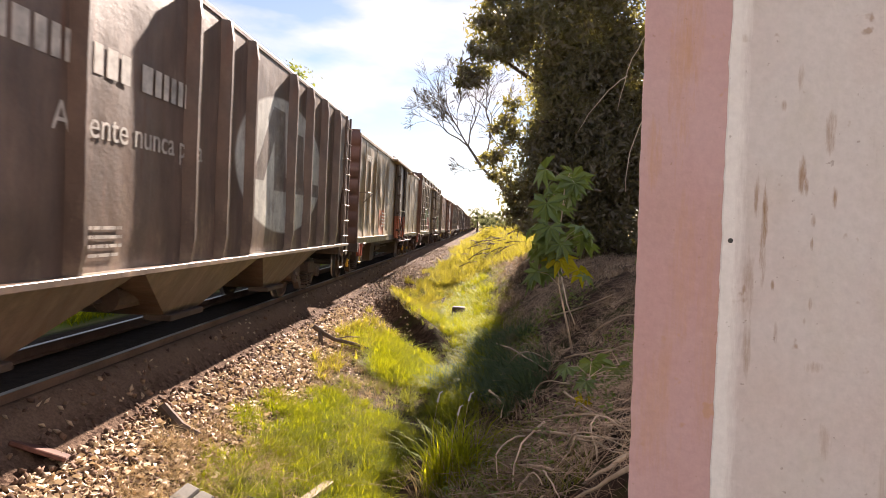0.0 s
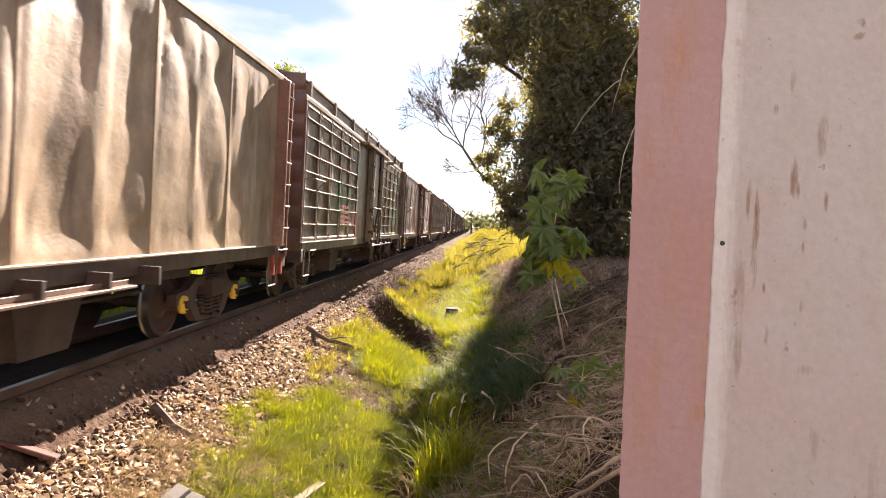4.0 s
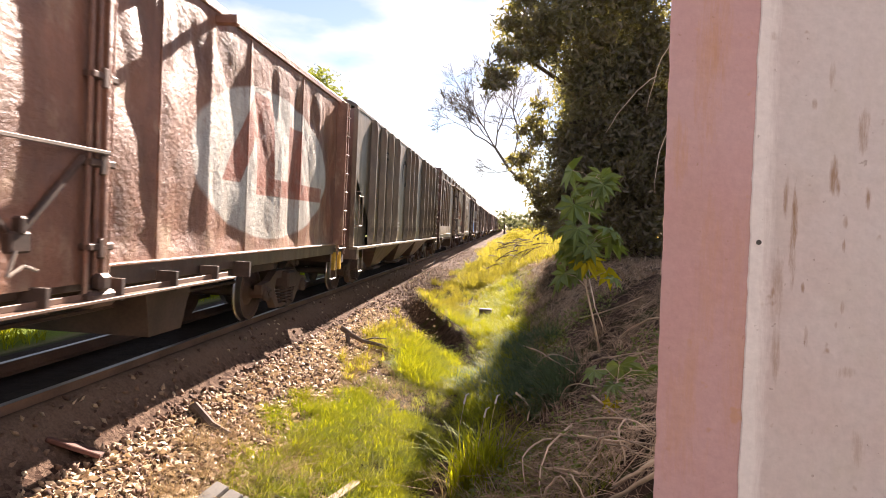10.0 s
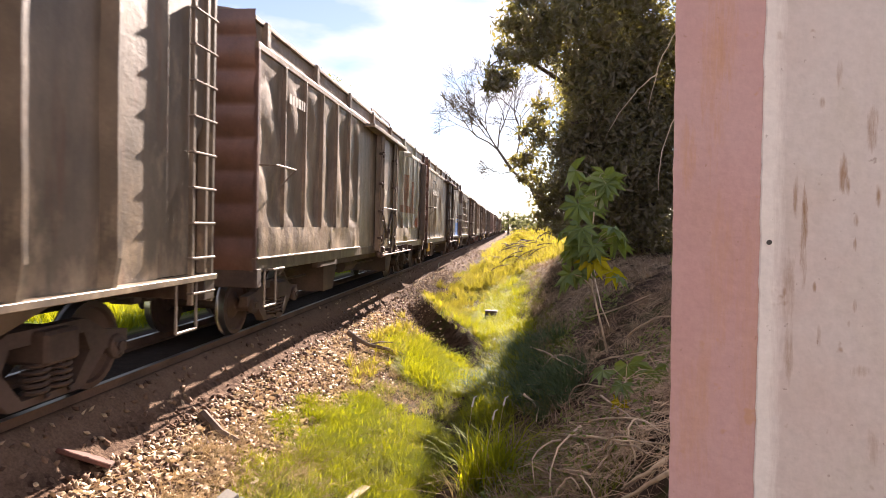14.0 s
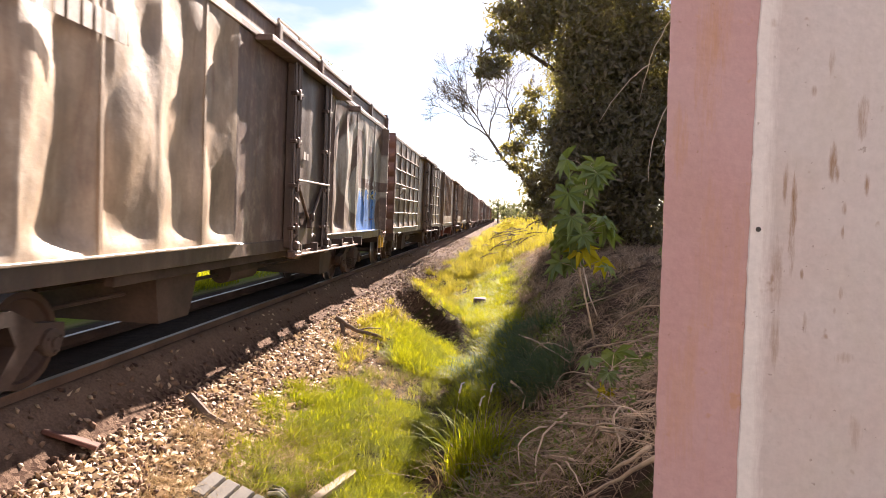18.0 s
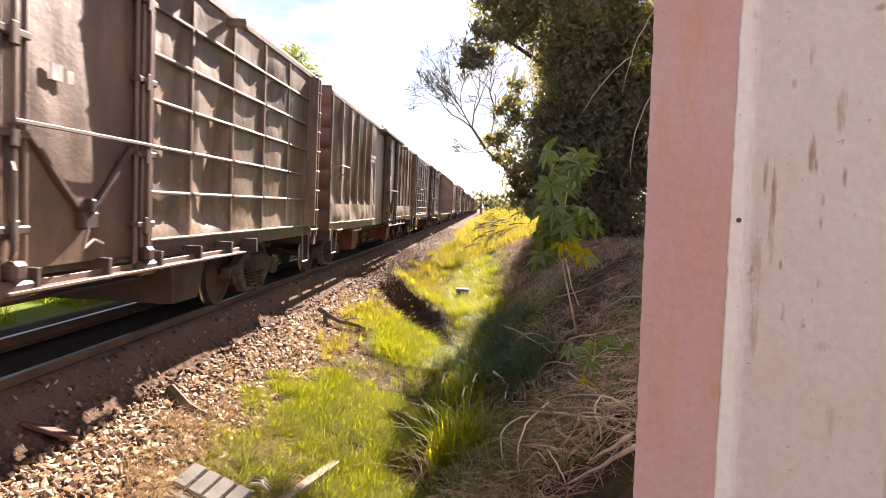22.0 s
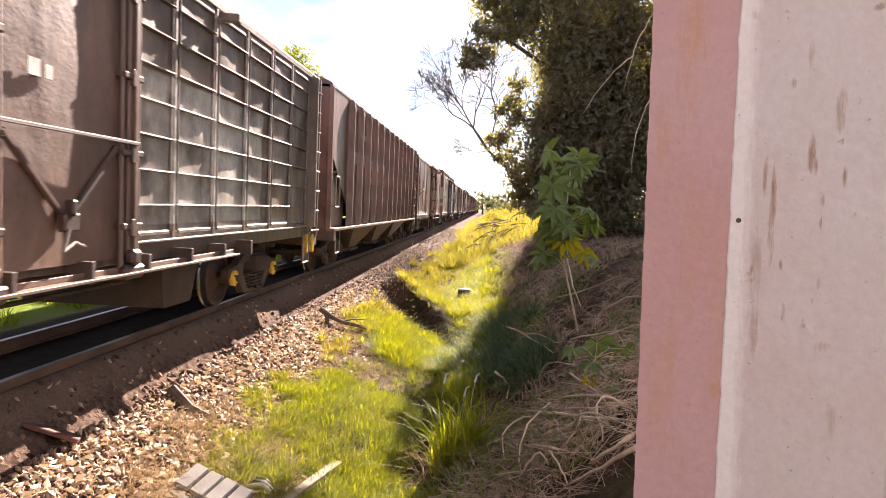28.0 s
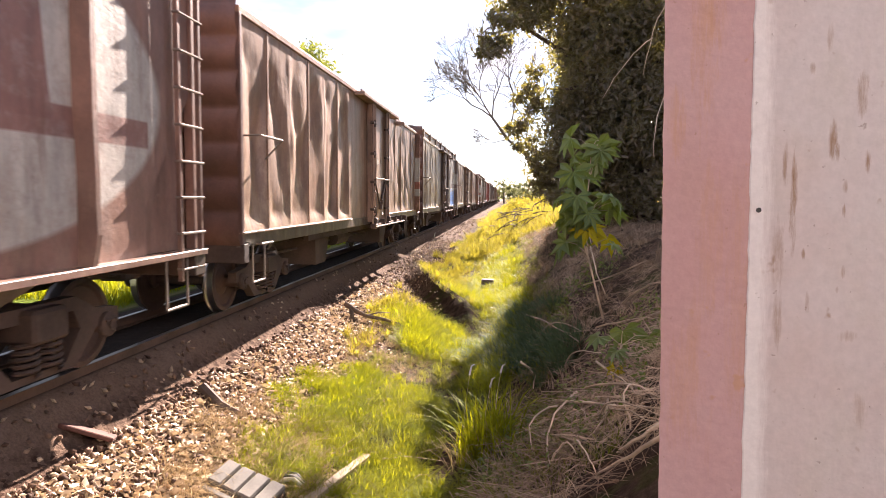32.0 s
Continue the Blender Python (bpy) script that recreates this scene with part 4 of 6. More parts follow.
        roof_z = zt + 0.38
    part("roof", roof_mesh(x - 0.06, 0, L, roof_z, 0.2), paint, wagon, smooth=True)
    if detail:
        yr = d0 - 0.2
        part("roof_rail", rods([((x - 0.1, yr, roof_z + 0.16), (x - 0.1, d1 + 0.3, roof_z + 0.16), 0.022), ((x - 0.1, yr, roof_z), (x - 0.1, yr, roof_z + 0.16), 0.02),
                                ((x - 0.1, d1 + 0.3, roof_z), (x - 0.1, d1 + 0.3, roof_z + 0.16), 0.02), ((x - 0.1, (yr + d1) / 2, roof_z), (x - 0.1, (yr + d1) / 2, roof_z + 0.16), 0.02)]), paint, wagon)
        part("door_stop", boxes([(x - 0.02, x + 0.24, d1 + 2.1, d1 + 2.2, zt - 0.12, zt - 0.02)], 0.01), paint, wagon)
    for y, s in ((0.0, -1), (L, 1)):
        part("end_wall", end_mesh(x, 1.0, roof_z + 0.1, y, 0.42, 0.07, s), end_paint, wagon)
        part("corner_post", boxes([(x - 0.08, x + 0.03, min(y, y - 0.07 * s), max(y, y - 0.07 * s), 1.0, zt + 0.02)], 0.01), end_paint, wagon)
        part("end_beam", boxes([(-HALF, HALF, min(y, y - 0.15 * s), max(y, y - 0.15 * s), 0.78, 1.02)], 0.01), UNDER, wagon)
    for y in (4.75, 10.9):
        def chute():
            bm = bmesh.new()
            up = [bm.verts.new(p) for p in ((0.9, y - 0.52, 0.98), (0.9, y + 0.52, 0.98), (-0.9, y + 0.52, 0.98), (-0.9, y - 0.52, 0.98))]
            dn = [bm.verts.new(p) for p in ((0.85, y - 0.33, 0.3), (0.85, y + 0.33, 0.3), (-0.85, y + 0.33, 0.3), (-0.85, y - 0.33, 0.3))]
            for k in range(4):
                bm.faces.new((up[k], dn[k], dn[(k + 1) % 4], up[(k + 1) % 4]))
            bm.faces.new(dn[::-1])
            return bm
        part("chute", chute() if chute_paint else once(f"box_chute{y}", chute), chute_paint or UNDER, wagon)
    part("underframe", once(f"box_under{L}", lambda: boxes([(1.0, 1.1, 3.2, L - 3.2, 0.84, 0.98), (-1.1, -1.0, 3.2, L - 3.2, 0.84, 0.98)], 0.01)), UNDER, wagon)
    common(wagon, paint, cap, detail, L)
    if detail:
        ladder(wagon, L - 0.5, 0.95, 3.85, x + 0.03, ladder_paint)
        grab(wagon, 0.1, 0.85, 2.35, x, 0.25, 0.24)
        grab(wagon, 0.35, 0.75, 1.0, x + 0.06, 0.1)
    if steps:
        step_plates(wagon, 0.25, *steps)
        step_plates(wagon, L - 0.6, *steps)
    for i, (y, z, widths, material, h) in enumerate(bars):
        stencil(wagon, y, z, widths, material, x + 0.075, "stencil", h, seed + i)
    wagons.append((wagon, front))
    return wagon


def disc_marks(cy, cz, ry, rz, white, dark):
    """The operator's sign as plain shapes: an oval with slanting strokes and a cross band."""
    k = ry / 2.5
    return (("oval", white, (cy, cz, ry, rz)),
            ("bar", dark, (cy - 1.75 * k, cy - 1.25 * k, cz - 0.3, cz + 0.85, 0.75 * k)), ("bar", dark, (cy - 0.7 * k, cy - 0.05 * k, cz - 0.3, cz + 0.9, -0.1)),
            ("bar", dark, (cy + 0.6 * k, cy + 1.15 * k, cz - 0.3, cz + 0.65, -0.12)), ("bar", dark, (cy - 0.7 * k, cy + 2.3 * k, cz - 0.42, cz - 0.16, 0.0)))


PALE = (0.55, 0.53, 0.47)
SCRIBBLE = ((7.45, 7.5, 1.3, 1.75, 0.3), (7.62, 7.67, 1.3, 1.75, -0.2), (7.45, 7.75, 1.5, 1.54, 0.4), (7.8, 7.85, 1.35, 1.75, 0.25), (7.5, 7.55, 1.95, 2.2, 0.3), (7.66, 7.71, 1.95, 2.2, -0.3), (7.5, 7.95, 2.02, 2.06, 0.2), (7.85, 7.9, 1.9, 2.2, 0.1))
BLUE, INK, GOLD, CHALK = (0.04, 0.2, 0.58), (0.015, 0.02, 0.04), (0.6, 0.45, 0.03), (0.55, 0.56, 0.56)
p_h0 = wagon_paint("brown_hopper_paint", (0.16, 0.1, 0.07), rusty=0.3, dusty=0.25, dust=(0.36, 0.26, 0.17), marks=disc_marks(10.7, 2.43, 2.3, 1.1, PALE, (0.15, 0.11, 0.09)))
p_b1 = wagon_paint("tan_boxcar_paint", (0.4, 0.28, 0.165), rusty=0.3, dusty=0.6, marks=(("bar", (0.42, 0.1, 0.03), (3.6, 4.6, 1.2, 2.0, 0.0)),))
p_b1d = wagon_paint("tan_door_paint", (0.175, 0.115, 0.081), rusty=0.3, dusty=0.3, marks=(("bar", (0.45, 0.1, 0.03), (5.0, 9.5, 1.0, 1.85, 0.0)),))
p_b2 = wagon_paint("olive_boxcar_paint", (0.3, 0.21, 0.125), rusty=0.3, dusty=0.5, marks=(("oval", (0.11, 0.145, 0.055), (3.6, 2.1, 0.9, 0.5)), ("oval", (0.11, 0.145, 0.055), (9.7, 2.2, 0.8, 0.7)), ("oval", (0.28, 0.07, 0.05), (5.6, 1.5, 0.6, 0.5)), ("oval", (0.12, 0.15, 0.06), (13.3, 1.7, 0.9, 0.5))))
p_b3 = wagon_paint("red_boxcar_paint", (0.29, 0.13, 0.075), rusty=0.4, dusty=0.5, crust=0.6, marks=disc_marks(13.0, 2.3, 2.4, 1.0, (0.5, 0.48, 0.43), (0.3, 0.09, 0.05)))
p_h4 = wagon_paint("grey_hopper_paint", (0.18, 0.133, 0.09), rusty=0.3, dusty=0.5)
# the first bar paints the shaded rear end dark brown
p_b5 = wagon_paint("brown_boxcar_paint", (0.27, 0.185, 0.125), rusty=0.35, dusty=0.5, crust=0.35, marks=(
    ("bar", (0.13, 0.085, 0.065), (11.9, 16.0, 1.0, 4.2, 0.0)), ("bar", (0.32, 0.1, 0.05), (13.3, 14.35, 1.6, 2.15, 0.15)), ("oval", (0.42, 0.39, 0.32), (12.2, 2.95, 2.25, 1.4)),
    ("bar", (0.25, 0.11, 0.06), (10.6, 13.55, 2.02, 2.25, 0.05)), ("bar", (0.25, 0.11, 0.06), (12.5, 12.95, 2.2, 3.05, 0.25)), ("bar", (0.25, 0.11, 0.06), (11.2, 11.75, 2.2, 3.2, 0.1))))
# the first bar: brown rear paint, with the rear's shade in its darkness
p_b6 = wagon_paint("beige_boxcar_paint", (0.44, 0.32, 0.21), rusty=0.3, dusty=0.5, dust=(0.55, 0.47, 0.36), marks=(("bar", (0.13, 0.08, 0.06), (5.4, 16.0, 1.0, 4.2, 0.0)),) + disc_marks(12.7, 2.55, 2.3, 1.1, (0.4, 0.36, 0.3), (0.14, 0.08, 0.06)), fresh=(
    ("oval", CHALK, (12.2, 1.6, 0.245, 0.545)), ("oval", CHALK, (12.56, 1.6, 0.245, 0.545)), ("oval", CHALK, (13, 1.6, 0.315, 0.585)), ("oval", CHALK, (13.43, 1.6, 0.225, 0.575)),
    ("oval", CHALK, (13.72, 1.6, 0.205, 0.575)), ("oval", CHALK, (14.06, 1.6, 0.275, 0.575)), ("bar", CHALK, (12.1, 14.22, 1.06, 1.5, 0)), ("oval", INK, (12.2, 1.6, 0.212, 0.512)),
    ("oval", INK, (12.56, 1.6, 0.212, 0.512)), ("oval", INK, (13, 1.6, 0.282, 0.552)), ("oval", INK, (13.43, 1.6, 0.192, 0.542)), ("oval", INK, (13.72, 1.6, 0.172, 0.542)),
    ("oval", INK, (14.06, 1.6, 0.242, 0.542)), ("bar", BLUE, (12.1, 14.18, 1.12, 1.5, 0)), ("oval", BLUE, (12.2, 1.6, 0.192, 0.492)), ("oval", BLUE, (12.56, 1.6, 0.192, 0.492)),
    ("oval", BLUE, (13, 1.6, 0.262, 0.532)), ("oval", BLUE, (13.43, 1.6, 0.172, 0.522)), ("oval", BLUE, (13.72, 1.6, 0.152, 0.522)), ("oval", BLUE, (14.06, 1.6, 0.222, 0.522)),
    ("oval", GOLD, (13.14, 1.96, 0.05, 0.065)), ("oval", INK, (13.14, 1.96, 0.02, 0.035)), ("oval", GOLD, (13.43, 1.97, 0.05, 0.065)), ("oval", INK, (13.43, 1.97, 0.02, 0.035)),
    ("oval", GOLD, (13.7, 1.98, 0.05, 0.065)), ("oval", INK, (13.7, 1.98, 0.02, 0.035)), ("oval", GOLD, (14.13, 1.98, 0.05, 0.065)), ("oval", INK, (14.13, 1.98, 0.02, 0.035)),
    ("oval", GOLD, (12.56, 1.95, 0.05, 0.065)), ("oval", INK, (12.56, 1.95, 0.02, 0.035)), ("bar", INK, (13.26, 13.28, 1.1, 1.85, -0.02)), ("bar", INK, (13.58, 13.6, 1.15, 1.9, -0.05)),
    ("bar", INK, (13.88, 13.9, 1.45, 1.9, 0.05)), ("bar", INK, (13.64, 13.66, 1.55, 1.9, 0.3)), ("bar", INK, (13.74, 13.76, 1.55, 1.9, -0.3)), ("bar", INK, (13.5, 13.52, 1.6, 1.85, 0.05)),
    ("bar", INK, (13.15, 13.17, 1.5, 1.85, 0)), ("bar", INK, (14.1, 14.25, 1.53, 1.56, 0)), ("bar", INK, (14.1, 14.25, 1.44, 1.47, 0)), ("bar", INK, (12.78, 12.8, 1.15, 1.85, 0.03)),
    ("bar", INK, (12.38, 12.4, 1.15, 1.85, -0.03)), ("bar", (0.2, 0.05, 0.02), (13.52, 13.68, 1.4, 1.45, -0.9)), ("bar", (0.2, 0.05, 0.02), (13.68, 13.86, 1.4, 1.46, 0.9)), ("bar", INK, (12.95, 13.1, 1.38, 1.42, 0)),
    ("bar", INK, (12.95, 13.12, 1.15, 1.18, 0.3)), ("bar", CHALK, (12.98, 13.01, 2.28, 2.48, 0.3)), ("bar", CHALK, (13.08, 13.11, 2.28, 2.48, -0.3)), ("bar", CHALK, (13, 13.18, 2.3, 2.33, 0)),
    ("bar", CHALK, (13.45, 13.48, 2.22, 2.48, 0)), ("bar", CHALK, (13.4, 13.58, 2.32, 2.35, 0)), ("bar", CHALK, (13.68, 13.71, 2.25, 2.48, 0.2)), ("bar", CHALK, (13.95, 13.98, 2.25, 2.45, 0.4)),
    ("bar", CHALK, (14.02, 14.05, 2.25, 2.45, -0.4)), ("oval", CHALK, (13.28, 2.43, 0.06, 0.06)), ("oval", CHALK, (13.28, 2.32, 0.07, 0.06)), ("oval", CHALK, (13.76, 2.28, 0.07, 0.06))))
p_b7 = wagon_paint("ochre_boxcar_paint", (0.214, 0.138, 0.082), rusty=0.35, dusty=0.5)
p_b8 = wagon_paint("umber_boxcar_paint", (0.284, 0.177, 0.114), rusty=0.4, dusty=0.65, crust=0.3)
p_b9 = wagon_paint("smeared_boxcar_paint", (0.2, 0.145, 0.105), rusty=0.35, dusty=0.45, dust=(0.42, 0.35, 0.26), marks=(("cloud", (0.46, 0.43, 0.37), (9.0, 12.6, 1.3, 2.8, 0.0)),))
p_h10 = wagon_paint("maroon_hopper_paint", (0.24, 0.128, 0.092), rusty=0.3, dusty=0.3, dust=(0.3, 0.2, 0.14), marks=disc_marks(12.0, 2.45, 2.75, 1.27, (0.4, 0.37, 0.33), (0.2, 0.09, 0.07)), fresh=tuple(("bar", (0.05, 0.03, 0.03), row) for row in SCRIBBLE))
p_b11 = wagon_paint("chestnut_boxcar_paint", (0.374, 0.213, 0.139), rusty=0.4, dusty=0.55)
# reddish-brown ends, darkened in colour for facing away from the sun
p_end = wagon_paint("sooty_end_paint", (0.17, 0.082, 0.06), rusty=0.4, dusty=0.1, dust=(0.16, 0.1, 0.07))
p_dark = wagon_paint("dark_door_paint", (0.1, 0.062, 0.043), rusty=0.3, dusty=0.1, dust=(0.2, 0.14, 0.1))
# door brown made darker to carry the shade that lies on the doors
p_shaded_door = wagon_paint("umber_door_paint", (0.19, 0.11, 0.07), rusty=0.3, dusty=0.2, dust=(0.25, 0.18, 0.12))
p_red = wagon_paint("bright_red_boxcar_paint", (0.350, 0.074, 0.037), rusty=0.2, dusty=0.3)

WIDE = (1.8, 2.85, 3.95, 5.0, 7.0, 7.9, 8.8, 10.75, 11.8, 12.9, 14.05)
H_LABEL = "ribbed hopper wagon"
STEPS_Y, STEPS_R = (YELLOW, "yellow step plate"), (RED_MARK, "red step plate")
hopper(0.0, p_h0, f"dull brown {H_LABEL} and a pale oval sign", seed=11, ribs=WIDE, words=(("A gente nunca para", 4.75, 2.2, 0.34),),
       wordless=((2.1, 2.74, (5.0,), 0.26), (5.25, 1.42, (0.5, 0.5, 0.5, 0.45), 0.03), (3.0, 3.3, (1.2,), 0.13)))
boxcar(16.66, p_b1, L=16.35, label="tan boxcar with buckled sides and orange-red door foot", cap=YELLOW, seed=21, door_paint=p_b1d, steps=STEPS_R, amp=0.12, ladder_paint=p_b3,
       bars=((0.7, 3.25, (1.1,), WHITE_MARK, 0.16), (3.7, 1.85, (0.8, 0.8, 0.7, 0.8, 0.6), WHITE_MARK, 0.05)), door_label="dark sliding door with an orange-red foot")
boxcar(34.0, p_b2, L=15.9, label="olive-brown boxcar with framed side panels and green graffiti", seed=31, style="framed", tall=True, rows=8, amp=0.055, bars=((3.2, 1.9, (1.0, 1.0, 1.0, 1.0), RED_MARK, 0.07),))
boxcar(51.25, p_b3, L=16.65, label="rust-red boxcar with buckled sides and a pale oval sign", seed=41, amp=0.11, steps=STEPS_Y, bars=((0.25, 3.1, (1.0,), DARK_MARK, 0.2), (7.0, 2.55, (0.9, 0.6), WHITE_MARK, 0.06)))
hopper(69.0, p_h4, f"dusty grey-brown {H_LABEL}", seed=51, ribs=(1.6, 2.72, 3.77, 4.8, 6.8, 7.66, 8.55, 10.5, 11.55, 12.6, 13.62), plate=(3.0, 3.75, 3.27, 3.47), wordless=((5.3, 1.58, (0.6, 0.6, 0.5), 0.05),))
lettering(wagons[-1][0], "C", 6.0, 2.75, 1.15, DARK_MARK, HALF - 0.12 + 0.014, "dark_letter")
boxcar(85.55, p_b5, L=15.27, label="dull brown boxcar with buckled sides and a pale oval sign", seed=61, tall=True, skirt=12.09, amp=0.11, bars=((1.0, 3.3, (0.7,), WHITE_MARK, 0.14),))
boxcar(102.1, p_b6, L=15.3, label="beige-brown boxcar with buckled sides and blue graffiti", seed=73, tall=True, amp=0.165, door_paint=p_dark, steps=STEPS_Y, bars=((0.9, 3.3, (0.9,), DARK_MARK, 0.18), (1.0, 2.9, (2.0,), WHITE_MARK, 0.2)))
boxcar(118.9, p_b7, L=15.28, label="ochre-brown boxcar with panelled ribbed sides", seed=81, style="ribbed", rows=6, amp=0.065, door_paint=p_shaded_door)
boxcar(135.3, p_b8, "umber boxcar with buckled sides above a flat skirt", seed=91, skirt=14.78, door_paint=p_shaded_door, amp=0.115, chute_paint=DULL_RED, bars=((4.3, 2.85, (0.8, 0.6), WHITE_MARK, 0.07),))
boxcar(151.95, p_b9, L=15.45, label="dark boxcar with framed panels and whitish smears", cap=YELLOW, seed=101, style="framed", rows=8, amp=0.045, steps=STEPS_Y, door_paint=p_shaded_door)
hopper(168.8, p_h10, f"maroon {H_LABEL} and a pale oval sign", seed=111, words=(("A gente nunca para", 4.0, 2.13, 0.4),),
       wordless=((2.1, 2.56, (1.6,), 0.3), (4.15, 2.54, (3.2,), 0.26), (3.1, 3.24, (1.3,), 0.14), (6.9, 1.75, (0.4, 0.3), 0.03)))
boxcar(185.2, p_b11, "chestnut-brown boxcar with buckled sides", seed=121, amp=0.12, tall=False, ladder_paint=p_b3)
far_kinds = ((p_b6, "beige-brown boxcar with buckled sides", 0), (p_b8, "umber boxcar with buckled sides", 0), (p_b3, "rust-red boxcar with buckled sides", 0), (p_b7, "ochre-brown boxcar with ribbed sides", 1),
             (p_red, "bright red boxcar with buckled sides", 0), (p_b5, "dull brown boxcar with buckled sides", 0))
for k in range(13):
    pnt, lab, ribbed = far_kinds[k % 6]
    boxcar(202.0 + 16.65 * k, pnt, lab, detail=k < 2, seed=200 + k, style="ribbed" if ribbed else "buckled", tall=k % 3 == 0)

# ---- wall beside the camera ----
bm = bmesh.new()
plan = [(0.262, 1.1), (0.405, 1.1), (0.405, 1.42), (0.368, 1.42)]     # splayed jamb
zs_ = np.linspace(-0.6, 4.3, 260)
rw = np.random.RandomState(3)
rings = [[bm.verts.new((x + (rw.normal(0, 0.0007) if k == 0 else 0), y, z)) for k, (x, y) in enumerate(plan)] for z in zs_]
for u, w in zip(rings, rings[1:]):
    for k in range(4):
        bm.faces.new((u[k], u[(k + 1) % 4], w[(k + 1) % 4], w[k]))
bm.faces.new(rings[0][::-1])
bm.faces.new(rings[-1])
wall = part("wall_pier", bm, PINK)
tagged(wall, "pink-painted plaster edge of a station wall", "wall", kind="structure")
bm = bmesh.new()
rings = []
for z in zs_:
    xe = 0.3995 + 0.0053 * (z - 1.6) + rw.normal(0, 0.0008)     # the hand-painted edge wavers
    rings.append([bm.verts.new(p) for p in ((xe, 1.0992, z), (xe + 0.002, 1.098, z), (3.4, 1.098, z), (3.4, 1.42, z), (0.41, 1.42, z), (0.41, 1.1, z))])
for u, w in zip(rings, rings[1:]):
    for k in range(6):
        bm.faces.new((u[k], u[(k + 1) % 6], w[(k + 1) % 6], w[k]))
bm.faces.new(rings[0][::-1])
bm.faces.new(rings[-1])
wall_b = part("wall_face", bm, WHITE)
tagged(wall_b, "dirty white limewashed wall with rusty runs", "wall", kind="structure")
lean = Matrix.Translation((0.26, 1.1, 1.61)) @ Matrix.Rotation(radians(-1.35), 4, "Y") @ Matrix.Translation((-0.26, -1.1, -1.61))
for ob in (wall, wall_b):
    ob.matrix_world = lean
hole = part("nail_hole", rods([((0.4135, 1.0985, 1.603), (0.4135, 1.096, 1.603), 0.0042)], 8), BLACK, wall_b, "dark rusty nail hole")

# an unseen plain wall, added behind the camera to bounce sunlight forward
back = part("wall_back", boxes([(0.2, 5.0, -4.3, -4.0, -0.6, 4.6)], 0.01), plain("old_plaster", (0.4, 0.36, 0.33), 0.9, 0.0, 0.2, 3))
tagged(back, "plain unseen wall added to bounce sunlight", "wall", kind="structure")

# ---- plants ----


def frames_at(n, r, flat=0.0):
    """n random pairs of directions: along a leaf and across it."""
    d = r.normal(size=(n, 3))
    d[:, 2] = d[:, 2] * (1 - flat) - 0.25
    d /= np.linalg.norm(d, axis=1, keepdims=True)
    c = np.cross(d, r.normal(size=(n, 3)))
    c /= np.linalg.norm(c, axis=1, keepdims=True)
    return d, c


def leaves(points, size, r, wide=0.42, flat=0.0):
    """Folded pointed leaves, two quads each."""
    n = len(points)
    d, c = frames_at(n, r, flat)
    up = np.cross(d, c)
    s = (size * r.uniform(0.6, 1.3, n))[:, None]
    mid, tip = points + d * s * 0.5 - up * s * 0.05, points + d * s - up * s * 0.18
    l, q = points + d * s * 0.45 + c * s * wide * 0.5 + up * s * 0.08, points + d * s * 0.45 - c * s * wide * 0.5 + up * s * 0.08
    v = np.stack([points, l, tip, q, mid], 1).reshape(-1, 3)
    k = np.arange(n)[:, None] * 5
    return sheet("leaves", v, np.concatenate([k + [0, 4, 2, 1], k + [0, 3, 2, 4]]))


def blades(points, tall, width, r, lean=0.45, droop=0.35):
    """Grass blades, three quads each, bent over by their own weight."""
    n = len(points)
    a = r.uniform(0, math.tau, n)
    out = np.stack([np.cos(a), np.sin(a), 0 * a], 1)
    side = np.stack([-np.sin(a + r.normal(0, 0.5, n)), np.cos(a), 0 * a], 1)
    h = (tall * r.uniform(0.5, 1.25, n))[:, None]
    w = (width * r.uniform(0.6, 1.3, n))[:, None]
    lean = (np.abs(r.normal(0, lean, n)))[:, None]
    droop = (droop * r.uniform(0, 1.6, n))[:, None]
    rows = []
    for t, k in ((0.0, 1.0), (0.4, 0.95), (0.75, 0.65), (1.0, 0.08)):
        c = points + out * h * (lean * t + droop * t * t) + np.array([0, 0, 1]) * h * (t - droop * 0.55 * t * t * t)
        rows += [c - side * w * k * 0.5, c + side * w * k * 0.5]
    v = np.stack(rows, 1).reshape(-1, 3)
    k = np.arange(n)[:, None] * 8
    return sheet("blades", v, np.concatenate([k + [0, 1, 3, 2], k + [2, 3, 5, 4], k + [4, 5, 7, 6]]))


def off_spur(points):
    """Leaves the near face of the spur bare."""
    x, y = points[:, 0], points[:, 1]
    s, u = (x + 2.7) * 0.908 + (y - 17.55) * 0.419, (x + 2.7) * 0.419 - (y - 17.55) * 0.908
    return points[~((s > -0.55) & (s < 0.12) & (u > -0.5) & (u < 4.6))]


